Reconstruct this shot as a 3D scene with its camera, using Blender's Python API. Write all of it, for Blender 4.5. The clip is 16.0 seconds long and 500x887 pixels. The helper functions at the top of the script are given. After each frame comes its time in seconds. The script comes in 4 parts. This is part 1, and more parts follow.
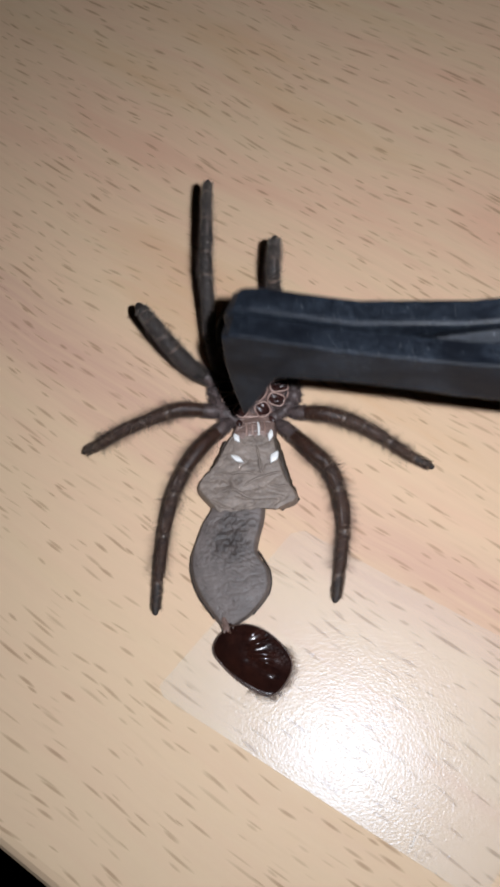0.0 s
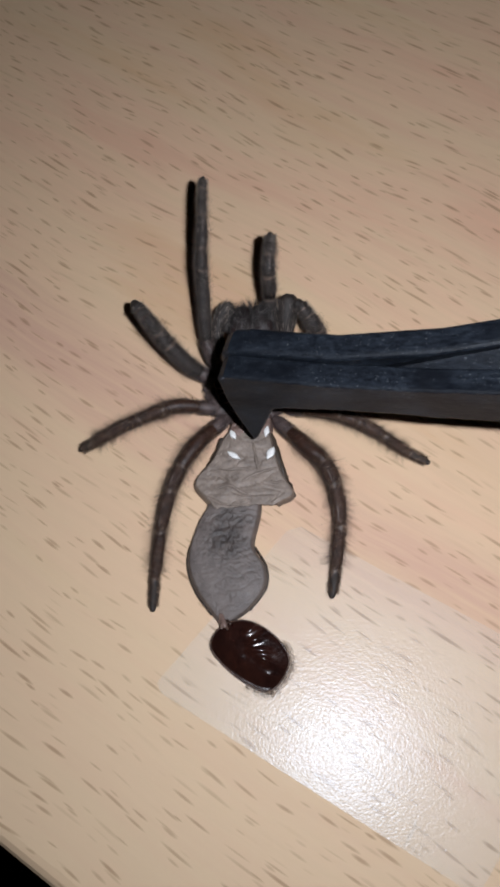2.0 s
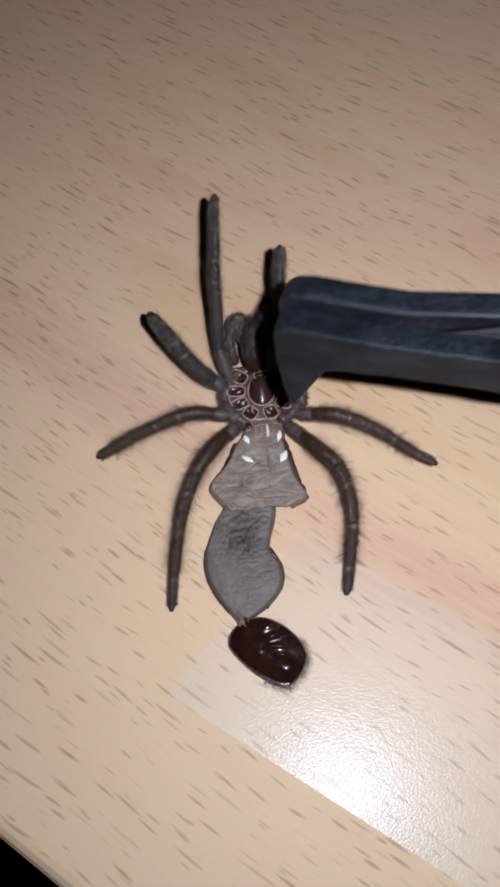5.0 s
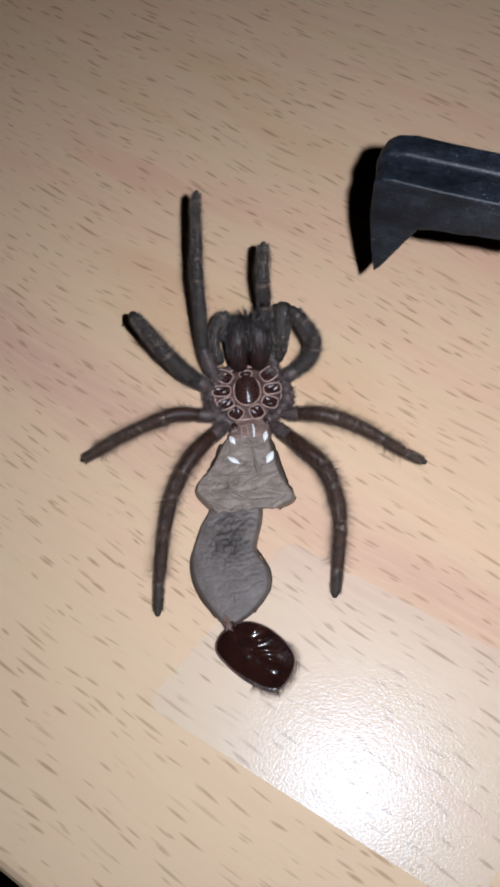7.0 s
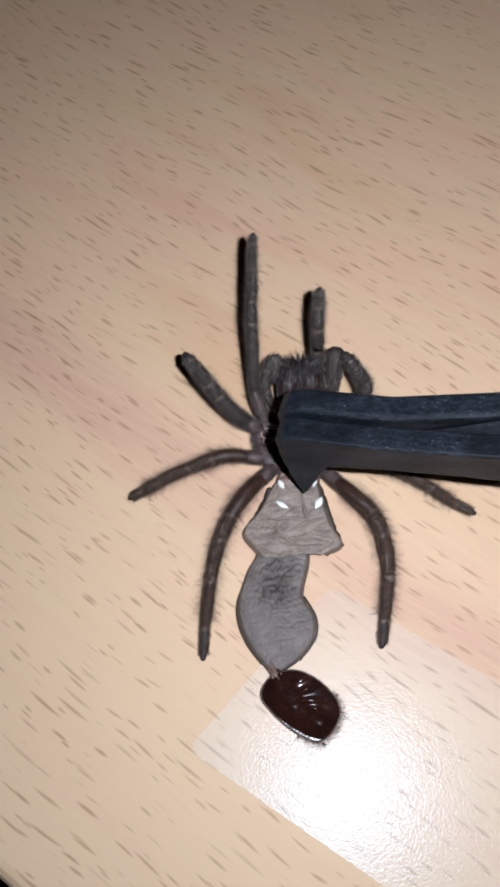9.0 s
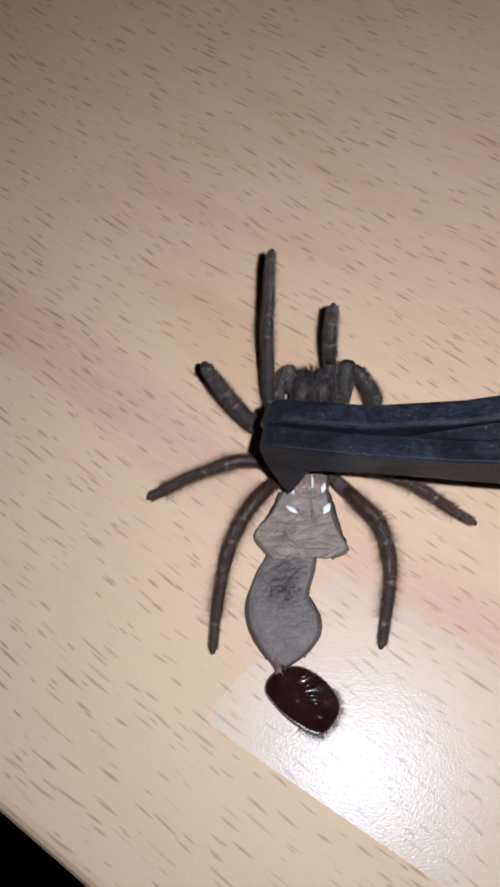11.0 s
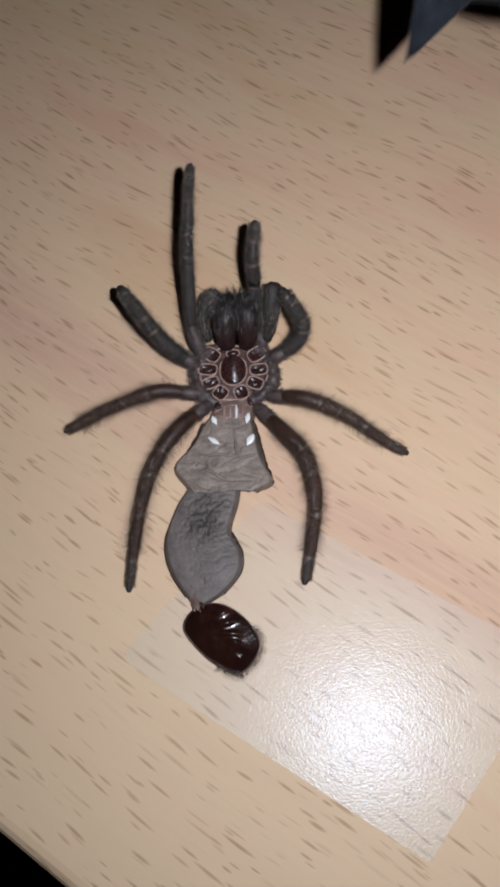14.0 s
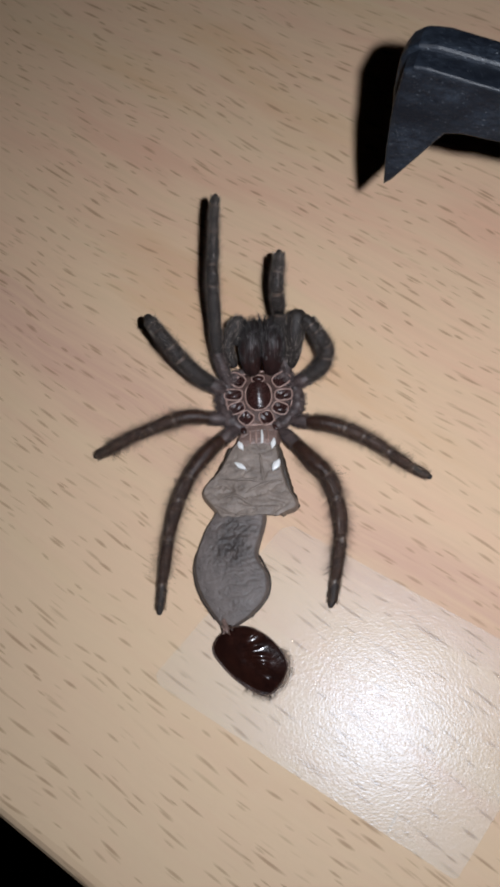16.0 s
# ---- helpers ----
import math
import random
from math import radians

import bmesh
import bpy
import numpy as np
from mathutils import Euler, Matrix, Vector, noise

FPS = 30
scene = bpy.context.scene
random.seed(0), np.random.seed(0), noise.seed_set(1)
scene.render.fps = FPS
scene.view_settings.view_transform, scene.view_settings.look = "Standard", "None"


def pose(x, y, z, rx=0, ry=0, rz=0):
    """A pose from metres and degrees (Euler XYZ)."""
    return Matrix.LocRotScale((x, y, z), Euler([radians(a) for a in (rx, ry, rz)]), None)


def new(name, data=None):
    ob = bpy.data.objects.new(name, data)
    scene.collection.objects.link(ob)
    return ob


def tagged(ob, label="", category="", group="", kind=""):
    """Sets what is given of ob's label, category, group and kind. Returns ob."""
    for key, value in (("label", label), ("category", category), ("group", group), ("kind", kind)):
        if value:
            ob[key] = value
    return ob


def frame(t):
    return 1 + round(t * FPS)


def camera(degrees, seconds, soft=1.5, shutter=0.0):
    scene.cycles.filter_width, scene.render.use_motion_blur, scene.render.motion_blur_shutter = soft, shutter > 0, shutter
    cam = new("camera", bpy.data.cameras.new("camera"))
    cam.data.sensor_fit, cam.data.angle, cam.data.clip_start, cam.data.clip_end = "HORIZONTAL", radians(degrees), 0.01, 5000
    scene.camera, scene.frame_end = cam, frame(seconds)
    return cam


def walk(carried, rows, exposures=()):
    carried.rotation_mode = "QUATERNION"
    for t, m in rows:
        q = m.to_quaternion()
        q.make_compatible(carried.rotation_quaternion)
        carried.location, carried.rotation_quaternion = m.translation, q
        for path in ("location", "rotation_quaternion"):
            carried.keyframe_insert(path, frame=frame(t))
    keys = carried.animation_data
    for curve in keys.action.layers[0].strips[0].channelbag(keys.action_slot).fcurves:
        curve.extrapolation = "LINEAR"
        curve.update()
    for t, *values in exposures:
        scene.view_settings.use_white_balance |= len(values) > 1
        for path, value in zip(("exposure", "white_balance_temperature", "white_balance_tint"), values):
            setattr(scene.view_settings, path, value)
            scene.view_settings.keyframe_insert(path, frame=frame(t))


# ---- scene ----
# ---- camera and its path (millimetres, degrees) ----
cam = camera(33.34, 16.0, soft=3.2, shutter=0.7)
MM = 0.001
PATH = [
    (0, 4.80, -44.99, 103.48, 21.12, 3.36, -2.33),
    (0.5, 4.27, -44.76, 102.74, 21.33, 3.59, -2.28),
    (1, 3.91, -43.80, 102.92, 21.08, 3.36, -2.42),
    (1.5, 4.40, -44.24, 103.36, 20.84, 3.40, -2.47),
    (2, 5.10, -44.87, 103.76, 20.76, 3.36, -2.59),
    (2.5, 4.98, -45.05, 104.31, 21.38, 3.21, -2.69),
    (3, 4.68, -46.35, 103.67, 21.94, 3.31, -2.33),
    (3.5, 4.03, -47.99, 104.34, 22.44, 3.13, -2.18),
    (4, 3.13, -49.56, 105.30, 23.42, 3.05, -2.03),
    (6.3, 5.16, -48.73, 105.31, 23.62, 4.33, -2.67),
    (6.5, 5.92, -48.15, 104.79, 23.45, 4.54, -2.65),
    (7, 6.26, -47.26, 103.99, 23.03, 3.65, -2.74),
    (7.5, 6.94, -47.28, 104.12, 23.23, 3.97, -2.75),
    (8, 0.65, -47.51, 105.03, 23.49, 4.38, -2.15),
    (8.2, -0.88, -57.51, 113.10, 24.69, 3.53, -1.86),
    (8.4, -3.87, -54.62, 116.88, 25.25, 5.66, -0.86),
    (8.5, -4.71, -51.64, 115.66, 24.59, 3.50, -1.52),
    (8.6, 2.59, -51.25, 113.36, 24.85, 5.52, -0.64),
    (9, 1.45, -42.01, 106.39, 23.24, 3.43, -1.04),
    (9.2, 1.09, -44.46, 106.47, 24.32, 3.77, -0.72),
    (11.3, 3.40, -43.08, 113.30, 21.93, 4.75, -0.82),
    (11.5, 4.43, -42.54, 112.22, 22.11, 5.04, -0.93),
    (12, 5.23, -38.09, 107.67, 21.94, 4.96, -1.37),
    (12.5, 6.09, -32.30, 99.85, 21.81, 4.74, -1.42),
    (12.8, 6.69, -35.52, 94.38, 21.64, 4.74, -1.34),
    (13, 9.71, -38.11, 95.08, 19.37, 4.70, -1.41),
    (13.5, 13.03, -48.59, 105.79, 19.62, 4.76, -1.75),
    (14, 12.52, -46.55, 104.60, 19.66, 4.93, -2.02),
    (14.5, 12.24, -45.49, 106.29, 19.28, 5.24, -2.05),
    (15, 9.33, -41.79, 106.94, 18.65, 5.44, -2.06),
    (15.5, 10.02, -42.46, 108.43, 18.53, 5.46, -2.13),
    (16, 11.47, -42.95, 108.49, 18.98, 6.00, -2.11),
]


def row(x, y, z, rx, ry, rz):
    return pose(x * MM, y * MM, z * MM, rx, ry, rz)


CAMERA_ROWS = [(t, row(*p)) for t, *p in PATH]
EXPOSURES = [(0, 0.1, 6450, 10), (0.5, 0, 6460, 10), (1, -0.08, 6460, 10), (2, -0.08, 6480, 10), (3, -0.10, 6490, 10), (4, 0.06, 6460, 10), (6.3, 0.14, 6250, 10), (6.7, 0.16, 6250, 10), (7, 0.16, 6250, 10), (7.5, 0, 6250, 10), (8, 0.06, 6320, 10), (8.2, 0.12, 6350, 10), (8.5, 0.33, 6500, 10), (9, 0.36, 6250, 10), (11.5, 0.34, 6180, 10), (12, 0.26, 6160, 10), (12.5, 0.07, 6150, 10), (13, -0.24, 6300, 10), (13.5, -0.44, 6450, 10), (14, -0.12, 6380, 10), (14.5, 0, 6300, 10), (16, -0.06, 6450, 10)]
walk(cam, CAMERA_ROWS, EXPOSURES)

# ---- dark room; the only lamp is the flash beside the lens ----
world = bpy.data.worlds.new("world")
scene.world = world
world.use_nodes = True
world.node_tree.nodes["Background"].inputs[0].default_value = (0.0, 0.0, 0.0, 1)
world.node_tree.nodes["Background"].inputs[1].default_value = 0.0
FLASH = 10100.0
FLASH_PLACE = (9.5, 3.5, 0.2)


# ---- materials ----
class Mat:
    """A small helper to wire node materials."""

    def __init__(self, name, rough=0.5, metal=0.0):
        self.m = bpy.data.materials.new(name)
        self.m.use_nodes = True
        self.t = self.m.node_tree
        self.n, self.l = self.t.nodes, self.t.links
        self.b = self.n["Principled BSDF"]
        self.b.inputs["Roughness"].default_value = rough
        self.b.inputs["Metallic"].default_value = metal

    def node(self, kind, **inputs):
        nd = self.n.new(kind)
        for k, v in inputs.items():
            nd.inputs[k.replace("_", " ")].default_value = v
        return nd

    def link(self, a, b):
        self.l.new(a, b)
        return b

    def coord(self, scale=(1, 1, 1), turn=0.0, kind="Object"):
        c = self.node("ShaderNodeTexCoord")
        mp = self.node("ShaderNodeMapping")
        mp.inputs["Scale"].default_value = scale
        if turn:
            pre = self.node("ShaderNodeMapping")
            pre.inputs["Rotation"].default_value = (0, 0, turn)
            self.link(c.outputs[kind], pre.inputs[0])
            self.link(pre.outputs[0], mp.inputs[0])
        else:
            self.link(c.outputs[kind], mp.inputs[0])
        return mp.outputs[0]

    def noise(self, vec, scale=1.0, detail=3.0, rough=0.55, warp=0.0):
        nd = self.node("ShaderNodeTexNoise")
        nd.inputs["Scale"].default_value = scale
        nd.inputs["Detail"].default_value = detail
        nd.inputs["Roughness"].default_value = rough
        nd.inputs["Distortion"].default_value = warp
        self.link(vec, nd.inputs["Vector"])
        return nd.outputs["Fac"]

    def ramp(self, fac, stops):
        nd = self.node("ShaderNodeValToRGB")
        e = nd.color_ramp.elements
        while len(e) < len(stops):
            e.new(0.5)
        for el, (p, c) in zip(e, stops):
            el.position = p
            el.color = (*c, 1) if len(c) == 3 else c
        self.link(fac, nd.inputs[0])
        return nd.outputs[0]

    def span(self, fac, a, b, lo=0.0, hi=1.0):
        nd = self.node("ShaderNodeMapRange")
        for i, v in enumerate((a, b, lo, hi)):
            nd.inputs[i + 1].default_value = v
        self.link(fac, nd.inputs[0])
        return nd.outputs[0]

    def math(self, op, a, b):
        nd = self.node("ShaderNodeMath")
        nd.operation = op
        for s, v in ((0, a), (1, b)):
            if isinstance(v, (int, float)):
                nd.inputs[s].default_value = v
            else:
                self.link(v, nd.inputs[s])
        return nd.outputs[0]

    def mix(self, fac, a, b, kind="MIX"):
        nd = self.node("ShaderNodeMix")
        nd.data_type, nd.blend_type = "RGBA", kind
        for s, v in ((0, fac), (6, a), (7, b)):
            if isinstance(v, (int, float)):
                nd.inputs[s].default_value = v
            elif isinstance(v, tuple):
                nd.inputs[s].default_value = (*v, 1)
            else:
                self.link(v, nd.inputs[s])
        return nd.outputs[2]

    def color(self, out):
        self.link(out, self.b.inputs["Base Color"])
        return self

    def bump(self, height, dist, strength=1.0):
        nd = self.node("ShaderNodeBump")
        nd.inputs["Strength"].default_value = strength
        nd.inputs["Distance"].default_value = dist
        self.link(height, nd.inputs["Height"])
        self.link(nd.outputs[0], self.b.inputs["Normal"])
        return self


def mottled(name, dark, light, scale, rough, bump_mm=0.05, bump_scale=None, stretch=(1, 1, 1), metal=0.0, coat=0.0):
    """Two-tone mottled surface; scale counts features per millimetre."""
    m = Mat(name, rough, metal)
    v = m.coord(tuple(1000.0 * s for s in stretch))
    a = m.noise(v, scale, 4.0)
    b = m.noise(v, scale * 6, 2.0)
    f = m.math("ADD", m.math("MULTIPLY", a, 0.7), m.math("MULTIPLY", b, 0.3))
    m.color(m.ramp(f, [(0.32, dark), (0.68, light)]))
    m.link(m.span(b, 0.3, 0.7, rough - 0.08, rough + 0.08), m.b.inputs["Roughness"])
    m.bump(m.noise(v, bump_scale or scale * 4, 3.0), bump_mm * MM)
    m.b.inputs["Coat Weight"].default_value = coat
    return m


GRAIN = radians(-36.4)
BAND = 57.0


def beech():
    """Beech-print laminate: warm ground, broad bands, short brown flecks along the grain; x runs along the grain."""
    m = Mat("beech_laminate", 0.62)
    v = m.coord((1000, 1000, 1000))
    wob = m.node("ShaderNodeTexNoise", Scale=0.03, Detail=2.0)
    m.link(v, wob.inputs["Vector"])
    sub = m.node("ShaderNodeVectorMath")
    sub.operation = "MULTIPLY_ADD"
    m.link(wob.outputs["Color"], sub.inputs[0])
    sub.inputs[1].default_value = (0.0, 5.0, 0.0)
    m.link(v, sub.inputs[2])
    v2 = sub.outputs[0]

    def scaled(sx, sy, off=0.0, turn=0.0):
        pre = m.node("ShaderNodeMapping")
        pre.inputs["Rotation"].default_value = (0, 0, turn)
        m.link(v2, pre.inputs[0])
        mp = m.node("ShaderNodeMapping")
        mp.inputs["Location"].default_value = (off, off * 0.7, 0)
        mp.inputs["Scale"].default_value = (sx, sy, 0.001)
        m.link(pre.outputs[0], mp.inputs[0])
        return mp.outputs[0]

    broad = m.noise(scaled(0.012, 0.075), 1.0, 4.0, 0.6, 0.5)
    fine = m.noise(scaled(0.05, 1.1), 1.0, 4.0, 0.6)
    haze = m.noise(scaled(0.03, 0.09, 3.0), 1.0, 3.0)
    streak = m.noise(scaled(0.02, 0.35, 9.0), 1.0, 3.0)
    ground = m.ramp(broad, [(0.30, (0.662, 0.422, 0.248)), (0.43, (0.702, 0.482, 0.308)), (0.56, (0.716, 0.474, 0.312)), (0.66, (0.694, 0.422, 0.282))])
    ground = m.mix(m.span(fine, 0.40, 0.72, 0.0, 0.26), ground, (0.555, 0.38, 0.248))
    ground = m.mix(m.span(haze, 0.45, 0.72, 0.0, 0.4), ground, (0.670, 0.522, 0.325))
    ground = m.mix(m.span(streak, 0.52, 0.70, 0.0, 0.45), ground, (0.665, 0.402, 0.272))
    # flash colour shading put into the print: yellower by the front edge, browner further in
    depth = m.node("ShaderNodeSeparateXYZ")
    m.link(v2, depth.inputs[0])
    ground = m.mix(m.span(m.math("ADD", depth.outputs[1], m.span(haze, 0.2, 0.8, -14.0, 14.0)), 14.0, 74.0, 0.62, 0.0), ground, (0.655, 0.492, 0.318))
    # one broad rosy band of the print, some way in from the front edge
    across = m.node("ShaderNodeSeparateXYZ")
    m.link(v2, across.inputs[0])
    off = m.math("ABSOLUTE", m.math("SUBTRACT", m.math("ADD", across.outputs[1], m.span(broad, 0.2, 0.8, -5.0, 5.0)), BAND), 0)
    ground = m.mix(m.math("MULTIPLY", m.span(off, 8.0, 1.5), m.span(fine, 0.3, 0.6, 0.25, 0.8)), ground, (0.600, 0.362, 0.262))

    def flecks(long, wide, seed, half, thick, keep, turn):
        """Separate tapered flecks, at most one in each cell of a brick-like grid, each of its own length and weight."""
        sep = m.node("ShaderNodeSeparateXYZ")
        m.link(scaled(1.0 / long, 1.0 / wide, seed, radians(turn)), sep.inputs[0])
        r = m.math("FLOOR", sep.outputs[1], 0)
        jog = m.node("ShaderNodeTexWhiteNoise")
        jog.noise_dimensions = "1D"
        m.link(m.math("ADD", r, seed), jog.inputs["W"])
        x = m.math("ADD", sep.outputs[0], m.math("MULTIPLY", jog.outputs["Value"], 17.0))
        c = m.math("FLOOR", x, 0)
        xy = m.node("ShaderNodeCombineXYZ")
        m.link(c, xy.inputs[0])
        m.link(r, xy.inputs[1])
        own = m.node("ShaderNodeTexWhiteNoise")
        own.noise_dimensions = "2D"
        m.link(xy.outputs[0], own.inputs["Vector"])
        rnd = m.node("ShaderNodeSeparateColor")
        m.link(own.outputs["Color"], rnd.inputs[0])
        size = m.math("ADD", 0.60, m.math("MULTIPLY", m.math("POWER", rnd.outputs[2], 2.0), 0.95))
        dx = m.math("SUBTRACT", m.math("FRACT", x, 0), m.math("ADD", 0.34, m.math("MULTIPLY", rnd.outputs[0], 0.32)))
        dx = m.math("DIVIDE", dx, m.math("MULTIPLY", size, half))
        dy = m.math("SUBTRACT", m.math("FRACT", sep.outputs[1], 0), m.math("ADD", 0.34, m.math("MULTIPLY", rnd.outputs[1], 0.32)))
        dy = m.math("ADD", m.math("DIVIDE", dy, thick), m.span(fine, 0.3, 0.7, -0.35, 0.35))
        d = m.math("ADD", m.math("MULTIPLY", dx, dx), m.math("MULTIPLY", dy, dy))
        return m.math("MULTIPLY", m.span(d, 1.4, 0.1), m.span(own.outputs["Value"], keep, min(1.0, keep + 0.4), 0.0, 1.0))

    total = flecks(9.5, 1.55, 3.0, 0.19, 0.135, 0.36, 1.3)
    for row_of in ((6.4, 1.2, 41.0, 0.18, 0.145, 0.50, 2.0), (5.4, 0.9, 87.0, 0.20, 0.13, 0.60, 0.6)):
        total = m.math("MAXIMUM", total, flecks(*row_of))
    fade = m.math("MULTIPLY", total, m.span(haze, 0.3, 0.6, 0.70, 0.48))
    m.color(m.mix(fade, ground, (0.285, 0.158, 0.078)))
    h = m.math("SUBTRACT", m.math("MULTIPLY", m.noise(v, 2.2, 3.0), 0.6), m.math("MULTIPLY", total, 0.4))
    m.bump(h, 0.02 * MM, 0.6)
    m.link(m.span(m.noise(v, 0.8, 2.0), 0.3, 0.7, 0.58, 0.70), m.b.inputs["Roughness"])
    m.b.inputs["Specular IOR Level"].default_value = 0.3
    return m


def clear_film():
    """Clear embossed film, slightly milky: most light passes, and a faint broken gloss is added on top."""
    m = Mat("clear_film")
    v = m.coord((1000, 1000, 1000))
    grain = m.noise(v, 3.5, 1.5, 0.55, 0.3)
    haze = m.node("ShaderNodeBsdfDiffuse")
    haze.inputs["Color"].default_value = (0.62, 0.66, 0.70, 1)
    mx = m.node("ShaderNodeMixShader")
    mx.inputs[0].default_value = 0.013
    clear = m.node("ShaderNodeBsdfTransparent")
    clear.inputs["Color"].default_value = (0.980, 0.990, 1.0, 1)
    m.link(clear.outputs[0], mx.inputs[1])
    m.link(haze.outputs[0], mx.inputs[2])
    total = mx.outputs[0]
    for rough, level, deep in ((0.24, 0.0052, 0.036), (0.41, 0.0077, 0.062), (0.56, 0.0022, 0.03)):
        bp = m.node("ShaderNodeBump")
        bp.inputs["Distance"].default_value = deep * MM
        bp.inputs["Strength"].default_value = 1.0
        m.link(grain, bp.inputs["Height"])
        gl = m.node("ShaderNodeBsdfGlossy")
        gl.distribution = "BECKMANN"
        gl.inputs["Roughness"].default_value = rough
        gl.inputs["Color"].default_value = (level * 0.88, level * 1.02, level * 1.17, 1)
        m.link(bp.outputs[0], gl.inputs["Normal"])
        ad = m.node("ShaderNodeAddShader")
        m.link(total, ad.inputs[0])
        m.link(gl.outputs[0], ad.inputs[1])
        total = ad.outputs[0]
    m.link(total, m.n["Material Output"].inputs["Surface"])
    return m


WOOD = beech()
EDGE = mottled("edge_band", (0.50, 0.33, 0.19), (0.62, 0.44, 0.27), 0.3, 0.55, 0.02)
FILM = clear_film()
PAINT = mottled("dull_wall_paint", (0.30, 0.28, 0.26), (0.36, 0.34, 0.31), 0.01, 0.8, 0.2, 0.3)
FLOORING = mottled("dark_floor", (0.02, 0.018, 0.016), (0.035, 0.03, 0.027), 0.02, 0.7, 0.2, 0.3)
LEG = mottled("leg_cuticle", (0.008, 0.0035, 0.0023), (0.066, 0.029, 0.0165), 0.9, 0.72, 0.10, 5.0)
LEG_GREY = mottled("foreleg_cuticle", (0.006, 0.0046, 0.004), (0.042, 0.031, 0.026), 0.9, 0.72, 0.10, 5.0)
LEG_DARK = mottled("femur_cuticle", (0.010, 0.0038, 0.0025), (0.056, 0.021, 0.011), 0.9, 0.5, 0.06, 5.0)
TARSUS = mottled("tarsus_scopula", (0.010, 0.007, 0.006), (0.036, 0.027, 0.023), 1.5, 0.6, 0.08, 7.0)
COXA = mottled("coxa_skin", (0.022, 0.015, 0.014), (0.115, 0.080, 0.074), 1.0, 0.5, 0.08, 4.0)
STRIPE = mottled("leg_stripe", (0.07, 0.05, 0.042), (0.17, 0.13, 0.115), 1.2, 0.4, 0.02)
JOINT = mottled("joint_membrane", (0.035, 0.022, 0.017), (0.19, 0.135, 0.105), 1.2, 0.4, 0.04)
JAW = mottled("chelicera", (0.007, 0.003, 0.003), (0.034, 0.012, 0.010), 0.9, 0.46, 0.08, 3.0, (2.2, 0.5, 0.5))
PALE = mottled("pale_membrane", (0.22, 0.125, 0.10), (0.46, 0.315, 0.265), 1.2, 0.38, 0.05, 5.0)
MEMBRANE = mottled("brown_membrane", (0.038, 0.019, 0.015), (0.135, 0.080, 0.066), 0.9, 0.42, 0.06, 4.0)
PEDICEL = mottled("pedicel_skin", (0.11, 0.066, 0.052), (0.28, 0.19, 0.16), 0.8, 0.4, 0.08, 3.0)
RED = mottled("dark_red_sclerite", (0.016, 0.007, 0.006), (0.050, 0.019, 0.016), 0.9, 0.28, 0.04, 4.0)
SKIN_FRONT = mottled("front_abdomen_skin", (0.120, 0.092, 0.074), (0.285, 0.226, 0.186), 0.45, 0.58, 0.10, 2.2)
SKIN_REAR = mottled("rear_abdomen_skin", (0.074, 0.0585, 0.052), (0.162, 0.130, 0.116), 0.35, 0.58, 0.07, 2.6)


def strands(name, dark, light, bright, rough=0.5):
    """Hair whose strands differ one from another."""
    m = Mat(name, rough)
    g = m.node("ShaderNodeNewGeometry")
    m.color(m.ramp(g.outputs["Random Per Island"], [(0.0, dark), (0.45, tuple(0.45 * c for c in light)), (0.84, light), (1.0, bright)]))
    m.b.inputs["Specular IOR Level"].default_value = 0.35
    return m


HAIR = strands("hair", (0.022, 0.014, 0.011), (0.10, 0.068, 0.055), (0.30, 0.23, 0.20))
DOWN = strands("down", (0.008, 0.004, 0.003), (0.160, 0.090, 0.054), (0.64, 0.46, 0.34))
COXA_HAIR = strands("coxa_hair", (0.03, 0.021, 0.020), (0.18, 0.135, 0.13), (0.38, 0.31, 0.30))
GREY_HAIR = strands("grey_hair", (0.003, 0.003, 0.003), (0.055, 0.046, 0.044), (0.34, 0.31, 0.30))
GREY_DOWN = strands("grey_down", (0.006, 0.0046, 0.004), (0.132, 0.104, 0.088), (0.64, 0.54, 0.47))


def stained(m, spot, wide, most):
    """A brown stain of uneven outline round a point of the skin."""
    c = m.node("ShaderNodeTexCoord")
    d = m.node("ShaderNodeVectorMath")
    d.operation = "DISTANCE"
    d.inputs[1].default_value = tuple(s * MM for s in spot)
    m.link(c.outputs["Object"], d.inputs[0])
    uneven = m.math("ADD", m.math("MULTIPLY", d.outputs["Value"], 1000.0), m.span(m.noise(m.coord((1000, 1000, 1000)), 0.9, 4.0), 0.2, 0.8, -2.2, 2.2))
    mask = m.span(uneven, wide, wide * 0.1, 0.0, most)
    old = m.b.inputs["Base Color"].links[0].from_socket
    m.color(m.mix(mask, old, (0.030, 0.022, 0.019)))


stained(SKIN_REAR, (-1.25, -19.6, 1.8), 3.5, 0.9)
stained(SKIN_REAR, (-0.6, -16.6, 1.8), 3.0, 0.45)
SKIN_EDGE = mottled("abdomen_edge", (0.018, 0.011, 0.007), (0.060, 0.040, 0.026), 0.9, 0.5, 0.06)
WHITE = mottled("book_lung_white", (0.70, 0.68, 0.65), (0.88, 0.87, 0.85), 1.2, 0.25, 0.05)
SHIELD = mottled("carapace_shell", (0.007, 0.0028, 0.0026), (0.032, 0.0105, 0.007), 0.5, 0.19, 0.05, 1.2, coat=0.8)
SHIELD_RIM = mottled("carapace_rim", (0.022, 0.010, 0.007), (0.13, 0.072, 0.048), 0.8, 0.4, 0.06)


